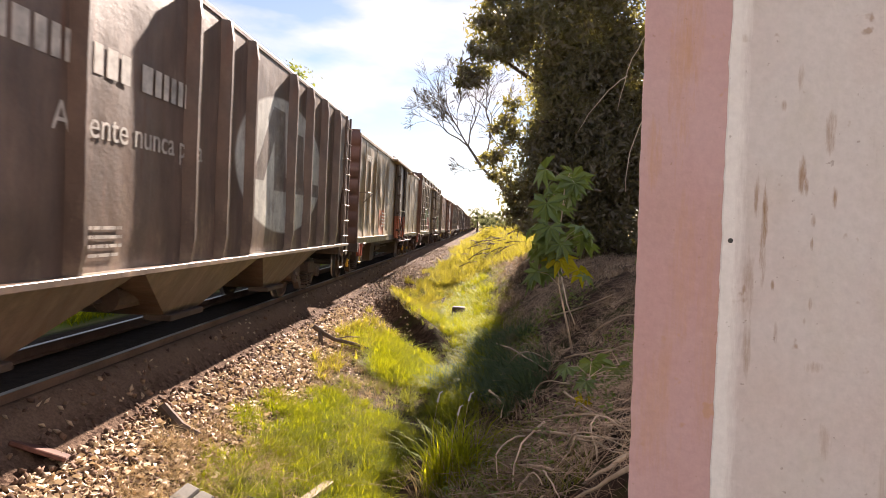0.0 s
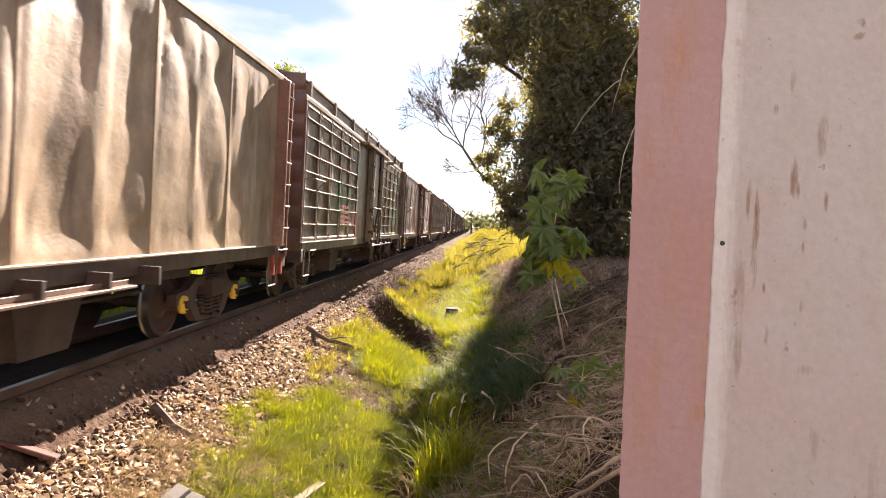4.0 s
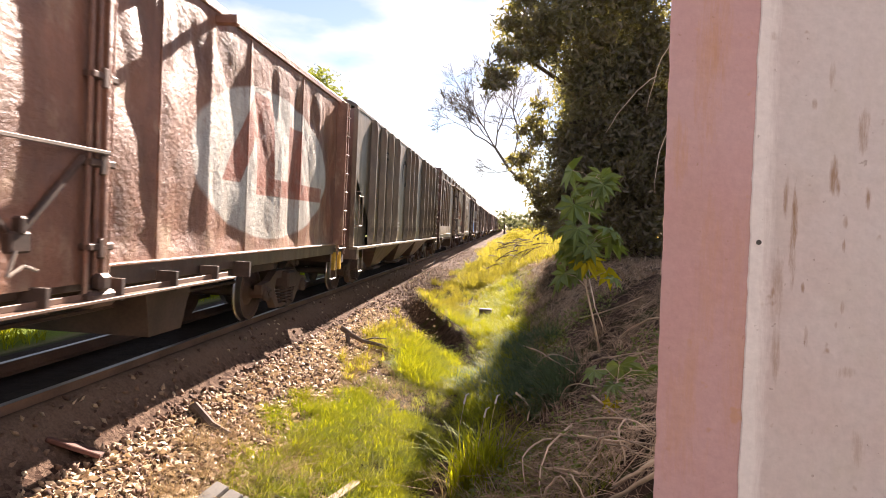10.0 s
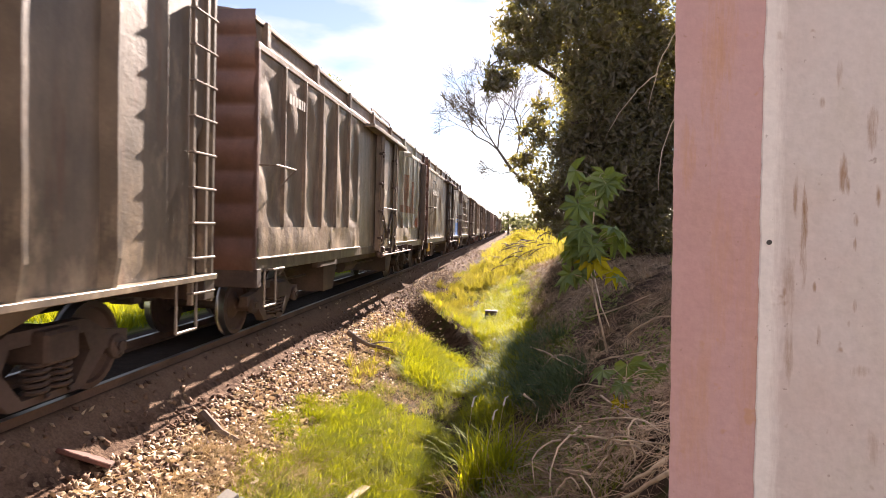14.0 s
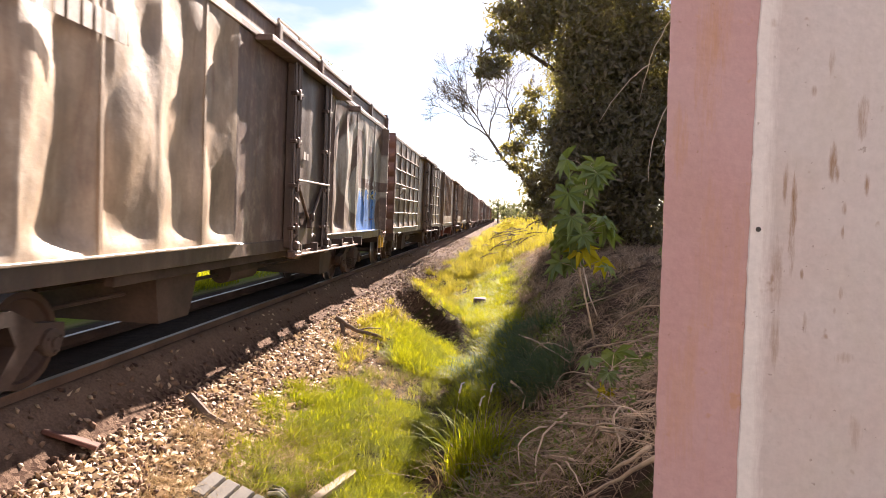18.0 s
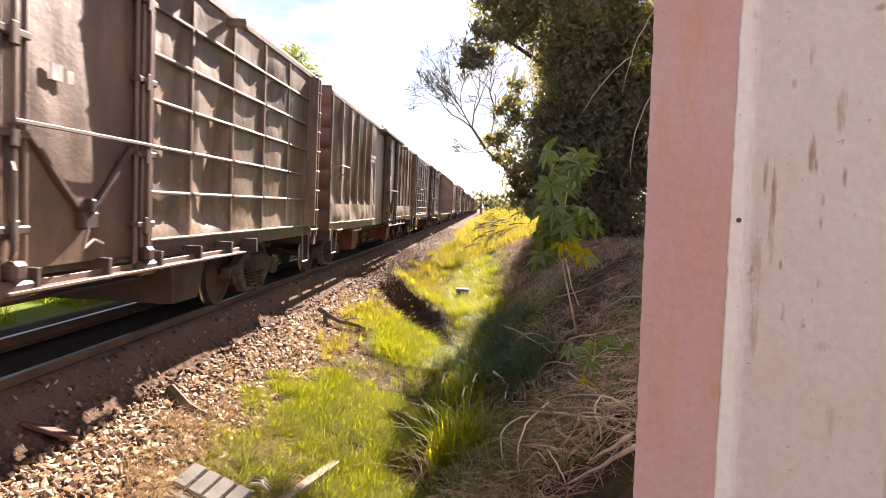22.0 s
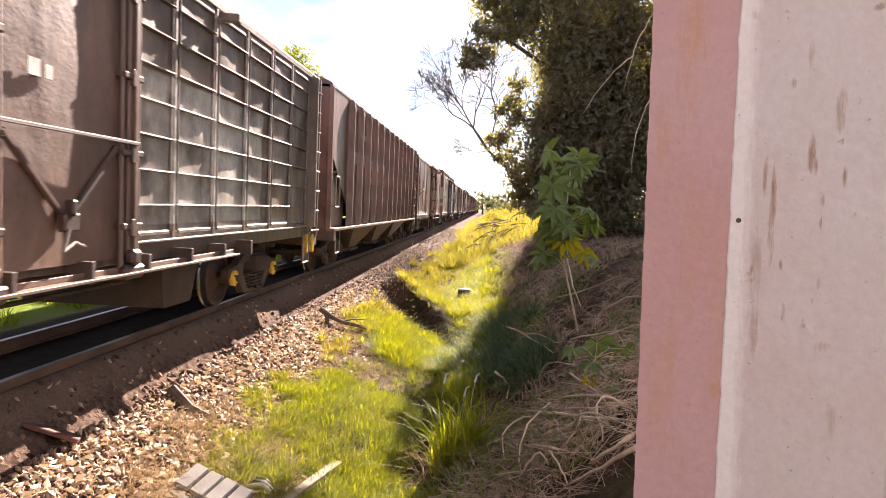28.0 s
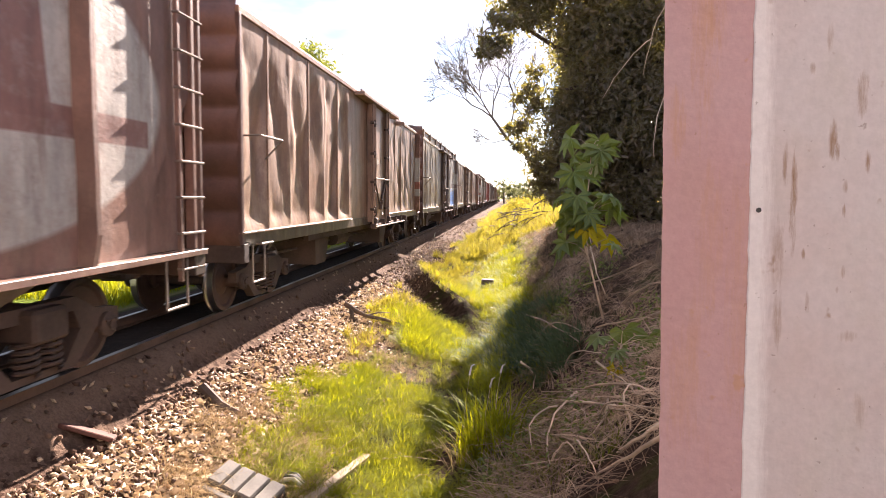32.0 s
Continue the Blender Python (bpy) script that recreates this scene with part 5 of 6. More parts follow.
def scatter(r, n, cx, cy, rx, ry, edge=0.25, clump=0.0, tuft=28):
    """Points on the ground inside a wavering oval."""
    out = np.zeros((0, 2))
    while len(out) < n:
        p = np.stack([r.uniform(-1.3, 1.3, n * 2), r.uniform(-1.3, 1.3, n * 2)], 1)
        x, y = cx + p[:, 0] * rx, cy + p[:, 1] * ry
        d = np.hypot(p[:, 0], p[:, 1]) + edge * waves(x, y, 17, 3.0)
        keep = r.uniform(0, 1, len(d)) < np.clip((1.0 - d) / 0.35, 0, 1)
        if clump:
            keep &= r.uniform(0, 1, len(d)) < np.clip(0.5 + clump * waves(x, y, 23, 6.0), 0.03, 1)
        out = np.concatenate([out, np.stack([x, y], 1)[keep]])
    out = out[:n]
    if tuft:
        c = out[: max(1, n // tuft)]
        wide = r.uniform(0.4, 1.5, len(c))
        k = r.randint(0, len(c), n)
        out = c[k] + r.normal(0, 0.035, (n, 2)) * wide[k][:, None]
    out = off_spur(out)
    return np.column_stack([out, height(out[:, 0], out[:, 1]) - 0.01])


def stuff(name, me, material, label, category):
    return tagged(part(name, me, material), label, category, kind="stuff")


rg = np.random.RandomState(5)
stuff("green_grass", blades(np.concatenate([
    scatter(rg, 44000, -1.75, 7.4, 1.12, 1.9, 0.35, clump=0.8), scatter(rg, 8500, -1.1, 5.8, 0.55, 0.8, clump=0.5), scatter(rg, 1200, -0.75, 8.6, 0.4, 1.6, 0.4, clump=0.9)]), 0.14, 0.006, rg, 0.65, 0.65), GRASS, "low bright green grass on the ditch side", "grass")
stuff("tall_grass", blades(np.concatenate([scatter(rg, 19000, -1.35, 12.1, 0.7, 1.9, clump=0.5), scatter(rg, 9500, -0.5, 16.8, 0.6, 2.6, clump=0.4), scatter(rg, 5000, -0.2, 10.8, 0.45, 2.6, clump=0.6), scatter(rg, 9000, -0.35, 18.5, 0.7, 4.0, 0.4, clump=0.4), scatter(rg, 3000, -2.0, 13.0, 0.5, 1.6, 0.4, clump=0.5), scatter(rg, 5000, 0.0, 14.5, 0.55, 2.5, 0.4, clump=0.5), scatter(rg, 1800, -1.4, 15.8, 0.9, 1.6, 0.4, clump=0.9)]), 0.27, 0.009, rg, 0.6, 0.55),
      GRASS, "tall lush green grass along the ditch", "grass")
stuff("verge_grass", blades(np.concatenate([scatter(rg, 7000, -1.9, 20, 0.8, 5.0, 0.6, clump=1.2), scatter(rg, 6000, -1.0, 26, 1.1, 6.0, 0.5, clump=0.9), scatter(rg, 2600, -2.3, 13.5, 0.5, 3.5, 0.7, clump=1.2), scatter(rg, 3000, -1.7, 15.5, 0.8, 3.5, 0.7, clump=1.2)]), 0.24, 0.011, rg, 0.6),
      FARGRASS, "yellow-green grass along the ballast edge", "grass")
stuff("dry_grass", blades(np.concatenate([scatter(rg, 7000, -1.9, 11.0, 0.9, 7.5, clump=1.0), scatter(rg, 1500, -1.6, 11.0, 0.5, 1.2, clump=0.8), scatter(rg, 5500, -2.35, 6.0, 0.8, 1.6, clump=0.9)]), 0.14, 0.0055, rg, 0.9, 0.8),
      DRYGRASS, "dry straw-coloured grass among the stones", "grass")
far = np.column_stack([rg.uniform(-2.3, 5.5, 44000), 23 + 62 * rg.uniform(0, 1, 44000) ** 1.7])
keep = waves(far[:, 0], far[:, 1], 41, 1.4) > -0.35
far = far[keep & (far[:, 0] > -1.7 + 0.5 * waves(far[:, 0] * 0, far[:, 1], 42, 0.7))]
stuff("far_grass", blades(np.column_stack([far, height(far[:, 0], far[:, 1])]), 0.45, 0.016, rg, 0.6), FARGRASS, "tall sunlit yellow grass beyond the ditch", "grass")
left = np.column_stack([rg.uniform(-11, -6.1, 30000), 3 + 45 * rg.uniform(0, 1, 30000) ** 1.4])
near_left = np.column_stack([rg.uniform(-13, -6.2, 26000), rg.uniform(0.5, 15, 26000)])
left = np.concatenate([left, near_left])
left = left[waves(left[:, 0], left[:, 1], 43, 1.5) > -0.5]
stuff("field_grass", blades(np.column_stack([left, height(left[:, 0], left[:, 1])]), 0.28, 0.014, rg, 0.5), GRASS, "sunlit green grass beyond the track", "grass")
# straw and dead stems on the bank
n = 36000
bx, by = rg.uniform(-0.35, 3.2, n), 4.0 + 20 * rg.uniform(0, 1, n) ** 1.35
kept = (rg.uniform(0, 1, n) < np.where(by < 7.2, 1.0, 0.42)) & (bx > np.clip((by - 7) * 0.15, -0.4, 0.55)) & (rg.uniform(0, 1, n) < np.clip(0.55 + 0.9 * waves(bx, by, 81, 2.4), 0.12, 1))
bx, by = bx[kept], by[kept]
n = len(bx)
bp = np.column_stack([bx, by, height(bx, by) + rg.uniform(0.0, 0.09, n)])
ang = rg.normal(0.35, 1.3, n)
dv = np.column_stack([np.cos(ang), -np.sin(ang), rg.normal(0.3, 0.4, n)]) * rg.uniform(0.08, 0.36, n)[:, None]
wv = np.column_stack([np.sin(ang), np.cos(ang), 0.5 + 0 * ang]) * rg.uniform(0.001, 0.0036, n)[:, None]
sagv = np.column_stack([0 * ang, 0 * ang, rg.uniform(0.0, 0.06, n)])
v = np.stack([bp - dv - wv, bp - dv + wv, bp - wv + sagv, bp + wv + sagv, bp + dv - wv * 0.4 - sagv, bp + dv + wv * 0.4 - sagv], 1).reshape(-1, 3)
k = np.arange(n)[:, None] * 6
stuff("dead_brush", sheet("dead_brush", v, np.concatenate([k + [0, 1, 3, 2], k + [2, 3, 5, 4]])), STRAW, "tangled brown straw and dead stems on the bank", "dead grass")
bank = np.column_stack([rg.uniform(-0.3, 3.2, 26000), rg.uniform(4.2, 24, 26000)])
bank = bank[(waves(bank[:, 0], bank[:, 1], 47, 2.2) > -0.25) & (bank[:, 0] > np.clip((bank[:, 1] - 7) * 0.15, -0.4, 0.55))]
bank = bank[rg.randint(0, len(bank) // 22, len(bank))] + rg.normal(0, 0.05, bank.shape)
stuff("bank_grass", blades(np.column_stack([bank, height(bank[:, 0], bank[:, 1])]), 0.18, 0.007, rg, 0.9, 0.8), STRAW, "thin brown grass on the shaded bank", "dead grass")
weeds = np.column_stack([rg.uniform(-0.4, 2.2, 9000), rg.uniform(5.0, 14, 9000)])
weeds = weeds[waves(weeds[:, 0], weeds[:, 1], 48, 1.8) > 0.25]
stuff("bank_weeds", leaves(np.column_stack([weeds, height(weeds[:, 0], weeds[:, 1]) + rg.uniform(0.02, 0.22, len(weeds))]), 0.055, rg), CASTOR, "small dark green weeds in the shade", "weeds")

ditch = np.column_stack([rg.uniform(-2.3, 0.9, 46000), 4.6 + 26 * rg.uniform(0, 1, 46000) ** 1.2])
ditch = ditch[waves(ditch[:, 0], ditch[:, 1], 49, 2.6) > -0.3 + 0.5 * (ditch[:, 0] < -1.7)]
ditch = off_spur(ditch[rg.randint(0, len(ditch) // 24, len(ditch))] + rg.normal(0, 0.04, ditch.shape))
stuff("ditch_grass", blades(np.column_stack([ditch, height(ditch[:, 0], ditch[:, 1])]), 0.2, 0.006, rg, 0.8, 0.7), DITCHGRASS, "mixed green and straw-coloured grass in the ditch", "grass")

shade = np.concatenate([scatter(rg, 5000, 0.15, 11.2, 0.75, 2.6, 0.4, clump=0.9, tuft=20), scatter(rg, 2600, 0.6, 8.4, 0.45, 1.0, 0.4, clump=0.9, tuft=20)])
stuff("shaded_grass", blades(shade, 0.3, 0.013, rg, 0.5, 0.6), SHADEGRASS, "ditch grass with shade in its dark blue-green colour", "grass")

# ballast stones
def stones(points, size, r, flat=0.55):
    base = np.array([(1, 0, 0), (-1, 0, 0), (0, 1, 0), (0, -1, 0), (0, 0, 1), (0, 0, -1)], float)
    tri = np.array([(0, 2, 4), (2, 1, 4), (1, 3, 4), (3, 0, 4), (2, 0, 5), (1, 2, 5), (3, 1, 5), (0, 3, 5)])
    n = len(points)
    d, c = frames_at(n, r)
    e = np.cross(d, c)
    s = size * r.uniform(0.45, 1.25, n)[:, None, None]
    loc = base[None] * r.uniform(0.55, 1.2, (n, 6, 1)) * np.array([1, 0.75, flat])
    v = points[:, None] + s * (loc[..., :1] * d[:, None] + loc[..., 1:2] * c[:, None] + loc[..., 2:] * e[:, None])
    return sheet("stones", v.reshape(-1, 3), (np.arange(n)[:, None, None] * 6 + tri[None]).reshape(-1, 3))


def stone_material():
    n = Nodes("ballast_stone")
    rnd = n.add("NewGeometry").outputs["Random Per Island"]
    ramp = n.add("ValToRGB", Fac=rnd)
    el = ramp.color_ramp.elements
    el[0].color, el[1].color = (0.06, 0.032, 0.022, 1), (0.55, 0.42, 0.28, 1)
    mid = el.new(0.62)
    mid.color = (0.21, 0.13, 0.085, 1)
    fine = n.noise(n.place(), 60, 3)
    return n.done(n.scaled(ramp.outputs["Color"], n.ramp(fine, 0.2, 0.8, 0.7, 1.25)), 0.85, 0.0, n.relief(fine, 0.4, 0.004), 0.3)


STONE = stone_material()
pts = []
for y0, y1, dens in ((3.6, 7, 620), (7, 11, 420), (11, 17, 260), (17, 30, 150), (30, 60, 40)):
    m = int((y1 - y0) * 2.1 * dens)
    x, y = rg.uniform(-3.85, -1.75, m), rg.uniform(y0, y1, m)
    edge = -2.35 + 0.45 * waves(x, y, 61, 1.2)
    thin = np.where(x < -3.4, 0.12, 1.0)
    ok = (rg.uniform(0, 1, m) < thin) & (x < edge + rg.uniform(-0.2, 0.5, m) ** 3 * 4)
    pts.append(np.stack([x, y], 1)[ok])
pts = np.concatenate(pts)
stuff("ballast", stones(np.column_stack([pts, height(pts[:, 0], pts[:, 1]) + rg.uniform(-0.01, 0.03, len(pts))]), 0.05, rg, 0.4), STONE, "brown and pale broken ballast stones", "gravel")
chips = np.column_stack([rg.uniform(-3.3, -1.5, 11000), 3.6 + 12 * rg.uniform(0, 1, 11000) ** 1.7])
chips = chips[(chips[:, 0] < -2.5 + 0.5 * waves(chips[:, 0], chips[:, 1], 62, 1.6)) | (rg.uniform(0, 1, len(chips)) < 0.1)]
stuff("leaf_litter", leaves(np.column_stack([chips, height(chips[:, 0], chips[:, 1]) + rg.uniform(0.02, 0.05, len(chips))]), 0.075, rg, 0.62, 0.7), LITTER, "fallen pale dry leaves on the stones", "leaf litter")


def tube_path(bm, pts, r0, r1, n=6):
    """A tapered bent tube."""
    pts = [Vector(p) for p in pts]
    rings = []
    for i, p in enumerate(pts):
        d = (pts[min(i + 1, len(pts) - 1)] - pts[max(i - 1, 0)]).normalized()
        a = d.orthogonal().normalized() if not rings else (rings_a - d * rings_a.dot(d)).normalized()
        rings_a = a
        b = d.cross(a)
        r = r0 + (r1 - r0) * i / (len(pts) - 1)
        rings.append([bm.verts.new(p + (a * math.cos(k * math.tau / n) + b * math.sin(k * math.tau / n)) * r) for k in range(n)])
    for u, w in zip(rings, rings[1:]):
        for k in range(n):
            bm.faces.new((u[k], u[(k + 1) % n], w[(k + 1) % n], w[k]))
    bm.faces.new(rings[0][::-1])
    bm.faces.new(rings[-1])
    return bm


def bent(a, b, r, n=6, bow=0.1):
    a, b = Vector(a), Vector(b)
    out = []
    off = Vector((r.normal(0, bow), r.normal(0, bow), abs(r.normal(0, bow))))
    for k in range(n):
        t = k / (n - 1)
        out.append(a.lerp(b, t) + off * math.sin(t * math.pi) + Vector(r.normal(0, bow * 0.12, 3)))
    return out


def crown_points(blobs, r, per):
    """Leaf places in clumps over the blobs' outer parts."""
    out = []
    for (cx, cy, cz, rx, ry, rz, n) in blobs:
        m = max(6, n // per)
        d = r.normal(size=(m, 3))
        d /= np.linalg.norm(d, axis=1, keepdims=True)
        c = np.array([cx, cy, cz]) + d * np.array([rx, ry, rz]) * (r.uniform(0.3, 1.0, m) ** 0.5 * (1 + 0.28 * (r.uniform(0, 1, m) < 0.25) * r.uniform(0, 1, m)))[:, None]
        w = r.dirichlet(np.full(m, 4.0)) * n
        for p, k in zip(c, w):
            out.append(p + r.normal(0, 1, (int(k) + 1, 3)) * np.array([0.22, 0.22, 0.15]) * min(1.0, rx / 0.6) * r.uniform(0.5, 1.4))
    return np.concatenate(out)


# the dark tree over the bank
rt = np.random.RandomState(9)
tree = tagged(new("tree"), "dense dark-leaved evergreen tree on the bank", "tree")
bm = bmesh.new()
tube_path(bm, [(2.75, 13.6, -0.3), (2.7, 13.6, 1.6), (2.5, 13.5, 2.8), (2.6, 13.6, 4.2), (2.5, 13.7, 6.0)], 0.4, 0.12, 12)
part("trunk", bm, BARK, tree, smooth=True)
for a, b, q in (((2.6, 13.5, 2.4), (0.9, 13.0, 2.2), 0.08), ((2.5, 13.5, 3.4), (0.2, 13.0, 5.0), 0.09), ((2.5, 13.5, 3.6), (1.0, 12.8, 3.7), 0.07), ((2.6, 13.6, 4.0), (4.4, 13.6, 5.6), 0.09),
                ((2.55, 13.6, 3.0), (4.0, 12.6, 3.2), 0.08), ((0.2, 13.0, 5.0), (-0.55, 12.9, 4.8), 0.03)):
    part("limb", tube_path(bmesh.new(), bent(a, b, rt, 7, 0.12), q, q * 0.35, 7), BARK, tree, smooth=True)
blobs = ()
# ragged outer clumps: across, height, size
for x, z, q in ((-0.03, 5.91, 0.28), (-0.16, 5.58, 0.24), (0.06, 5.25, 0.32), (-0.2, 5.01, 0.2), (-0.53, 4.74, 0.17), (-0.53, 4.42, 0.14), (-0.36, 4.72, 0.2), (-0.3, 4.46, 0.1), (-0.05, 4.86, 0.21),
                (0.24, 5.02, 0.22), (0.5, 4.12, 0.16), (0.42, 3.81, 0.2), (0.22, 3.66, 0.15), (0.45, 3.46, 0.2), (0.26, 3.14, 0.2), (0.1, 2.93, 0.15), (0.34, 2.69, 0.2),
                (0.58, 2.4, 0.2), (0.62, 2.06, 0.22), (0.7, 1.81, 0.2), (0.98, 1.66, 0.2), (0.05, 6.3, 0.3), (0.5, 6.6, 0.4)):
    k = 0.85 if x < -0.15 and z < 5.2 else 1.0      # the lowest branch hangs forward
    blobs += ((x * k, 13.0 * k + rt.uniform(-0.3, 0.3), 1.61 + (z - 1.61) * k, q * k, q * k, q * 0.85 * k, int(5600 * q * q)),)
# the dense inside
for x, z, q in ((1.03, 5.65, 0.8), (1.2, 4.7, 0.36), (1.22, 3.55, 0.46), (1.13, 2.8, 0.55), (1.25, 2.02, 0.48), (1.91, 5.45, 0.91), (1.88, 4.25, 0.91), (2.06, 2.93, 0.8), (2.12, 1.85, 0.68), (2.8, 5.04, 0.91),
                (3.01, 3.3, 0.91), (3.1, 1.8, 0.8), (0.96, 6.96, 0.9), (2.14, 7.08, 1.14), (4.2, 5.2, 1.2), (4.3, 3.2, 1.2), (0.7, 5.45, 0.34)):
    blobs += ((x, 13.2 + rt.uniform(-0.3, 0.3), z, q, q, q, int(6600 * q * q)),)
part("crown", leaves(crown_points(blobs, rt, 45), 0.125, rt, 0.38), LEAF, tree, "many small dark leaves")

# two more trees, added behind the first crown to shade bank and ditch
for tx, ty, blobs in ((3.0, 20.5, ((2.6, 20.5, 3.7, 1.5, 1.6, 1.9, 9000), (4.6, 20, 4.2, 2.0, 1.8, 2.5, 7000), (1.7, 20.5, 2.6, 0.75, 1.0, 1.0, 4500), (1.65, 21, 4.4, 0.7, 1.0, 1.2, 5000), (1.72, 20.5, 6.2, 0.75, 1.0, 1.0, 5000), (2.3, 21, 7.8, 0.7, 1.0, 0.9, 4500), (2.6, 19.0, 3.0, 1.0, 1.0, 1.5, 5000), (2.9, 18.5, 5.0, 1.2, 1.0, 1.2, 5000))),
                      (3.4, 25, ((3.2, 25, 3.4, 1.5, 1.5, 1.9, 6000), (2.05, 25, 4.0, 0.8, 1.2, 1.5, 4500), (2.05, 25, 6.8, 0.8, 1.2, 1.6, 5000)))):
    shade_tree = tagged(new("tree"), "dense dark-leaved tree added to shade the bank", "tree")
    part("trunk", tube_path(bmesh.new(), [(tx, ty, 0.8), (tx, ty, 2.5), (tx - 0.1, ty, 5.0), (tx - 0.6, ty, 9.0)], 0.22, 0.08, 8), BARK, shade_tree, smooth=True)
    part("crown", leaves(crown_points(blobs, rt, 60), 0.15, rt, 0.42), LEAF, shade_tree, "many small dark leaves")
    shade_tree.location.x = 0.6

# the bare tree
bare = tagged(new("tree"), "leafless grey tree with fine twigs", "tree")
Y = 40.0
segs = []


def grow(p, d, length, r, depth, rnd):
    q = p + d * length
    m = p.lerp(q, 0.5) + Vector(rnd.normal(0, length * 0.06, 3))
    segs.append((p, m, r, r * 0.85))
    segs.append((m, q, r * 0.85, r * 0.7))
    if depth == 0:
        return
    for k in range(2 + (rnd.uniform() < 0.75)):
        nd = (d + Vector(rnd.normal(0, 0.36, 3)) + Vector((-0.06, 0, 0.06))).normalized()
        grow(q if k < 2 else m, nd, length * rnd.uniform(0.6, 0.82), max(r * 0.6, 0.009), depth - 1, rnd)


def at(px, py):
    return Vector(((px - 852) * Y / 1141, Y, 1.61 + (401 - py) * Y / 1141))


part("trunk", tube_path(bmesh.new(), [at(990, 470), at(925, 370), at(880, 325), at(850, 300)], 0.15, 0.08, 8), PALE_BARK, bare, smooth=True)
for a, b, q, dep in (((850, 300), (822, 262), 0.06, 0), ((822, 262), (802, 230), 0.03, 7), ((822, 262), (785, 240), 0.028, 7), ((850, 300), (860, 245), 0.035, 5), ((858, 245), (850, 200), 0.028, 5),
                     ((822, 262), (832, 215), 0.028, 6), ((802, 230), (780, 190), 0.022, 5), ((850, 300), (828, 305), 0.014, 5), ((880, 325), (885, 275), 0.03, 5)):
    u, w = at(*a), at(*b)
    grow(u, (w - u).normalized(), (w - u).length, q * 2.2, dep, rt)
bm = bmesh.new()
for a, b, r0, r1 in segs:
    tube_path(bm, [a, b], r0, r1, 4)
tagged(part("twig", bm, PALE_BARK, bare, "fine bare twigs"), kind="stuff")

for a, b in (((1158, 10), (1118, 300)), ((1130, 40), (1075, 190)), ((1090, 130), (1010, 230)), ((1150, 150), (1095, 330))):
    k = 11.5 / 1141
    p, q = ((a[0] - 852) * k, 11.5, 1.61 + (401 - a[1]) * k), ((b[0] - 852) * k, 11.4, 1.61 + (401 - b[1]) * k)
    vine = part("vine", tube_path(bmesh.new(), bent(p, q, rt, 9, 0.12), 0.012, 0.006, 5), DRYSTICK, tree, "thin pale dry vine", smooth=True)

# the tree stands on the far part of the bank
tree.matrix_world = Matrix.Translation((0, 0, 1.61)) @ Matrix.Scale(1.25, 4) @ Matrix.Translation((0, 0, -1.61))

# bush beyond the track, and distant trees
bush = tagged(new("tree"), "sunlit green bushy tree beyond the track", "tree")
part("trunk", tube_path(bmesh.new(), [(-9.0, 28, -0.2), (-9.0, 28, 3.0), (-9.1, 28, 6.5)], 0.2, 0.08, 8), BARK, bush, smooth=True)
part("crown", leaves(crown_points(((-9.2, 28, 6.5, 1.4, 3.6, 1.55, 6500), (-9.4, 27, 4.3, 1.5, 2.8, 1.5, 2500)), rt, 60), 0.2, rt, 0.45), FARLEAF, bush, "small yellow-green leaves")
for k in range(15):
    x, y, h = -16 + 3.0 * k + rt.uniform(-1, 1), 185 + rt.uniform(-25, 60), rt.uniform(4.0, 7.0)
    ft = tagged(new("tree"), "hazy distant green tree", "tree", "distant trees")
    part("trunk", tube_path(bmesh.new(), [(x, y, 0), (x, y, h * 0.7)], 0.25, 0.1, 6), BARK, ft)
    part("crown", leaves(crown_points(((x, y, h * 0.6, h * 0.62, h * 0.5, h * 0.36, 1500), (x + h * 0.5, y, h * 0.42, h * 0.4, h * 0.4, h * 0.3, 700),), rt, 25) + rt.normal(0, 0.25, (1, 3)), 0.42, rt, 0.6), HAZYLEAF, ft)
for k in range(7):
    x, y = rt.uniform(0.2, 4.5), rt.uniform(27, 55)
    sh = tagged(new("shrub"), "sunlit yellow-green shrub in tall grass", "shrub", "shrubs in the grass")
    z = float(height(x, y))
    part("stem", tube_path(bmesh.new(), [(x, y, z), (x, y, z + 0.5)], 0.03, 0.015, 5), BARK, sh)
    part("crown", leaves(crown_points(((x, y, z + 0.5, 0.5, 0.5, 0.4, 700),), rt, 35), 0.11, rt, 0.45), FARGRASS, sh)


def lobed_leaf(size, r, lobes=7):
    """A hand-shaped leaf on its stalk, drooping at the tips."""
    bm = bmesh.new()
    c = bm.verts.new((0, 0, 0))
    ring = []
    for k in range(lobes * 2 + 1):
        a = radians(-140 + 280 * k / (lobes * 2))
        tip = k % 2 == 1
        q = size * ((0.95 + 0.15 * math.cos(a)) if tip else 0.56) * r.uniform(0.85, 1.15)
        ring.append(bm.verts.new((q * math.cos(a), q * math.sin(a), -0.35 * q * q / size * (1 if tip else 0.4) + r.normal(0, 0.015 * size))))
    for a, b in zip(ring, ring[1:]):
        bm.faces.new((c, a, b))
    return bm


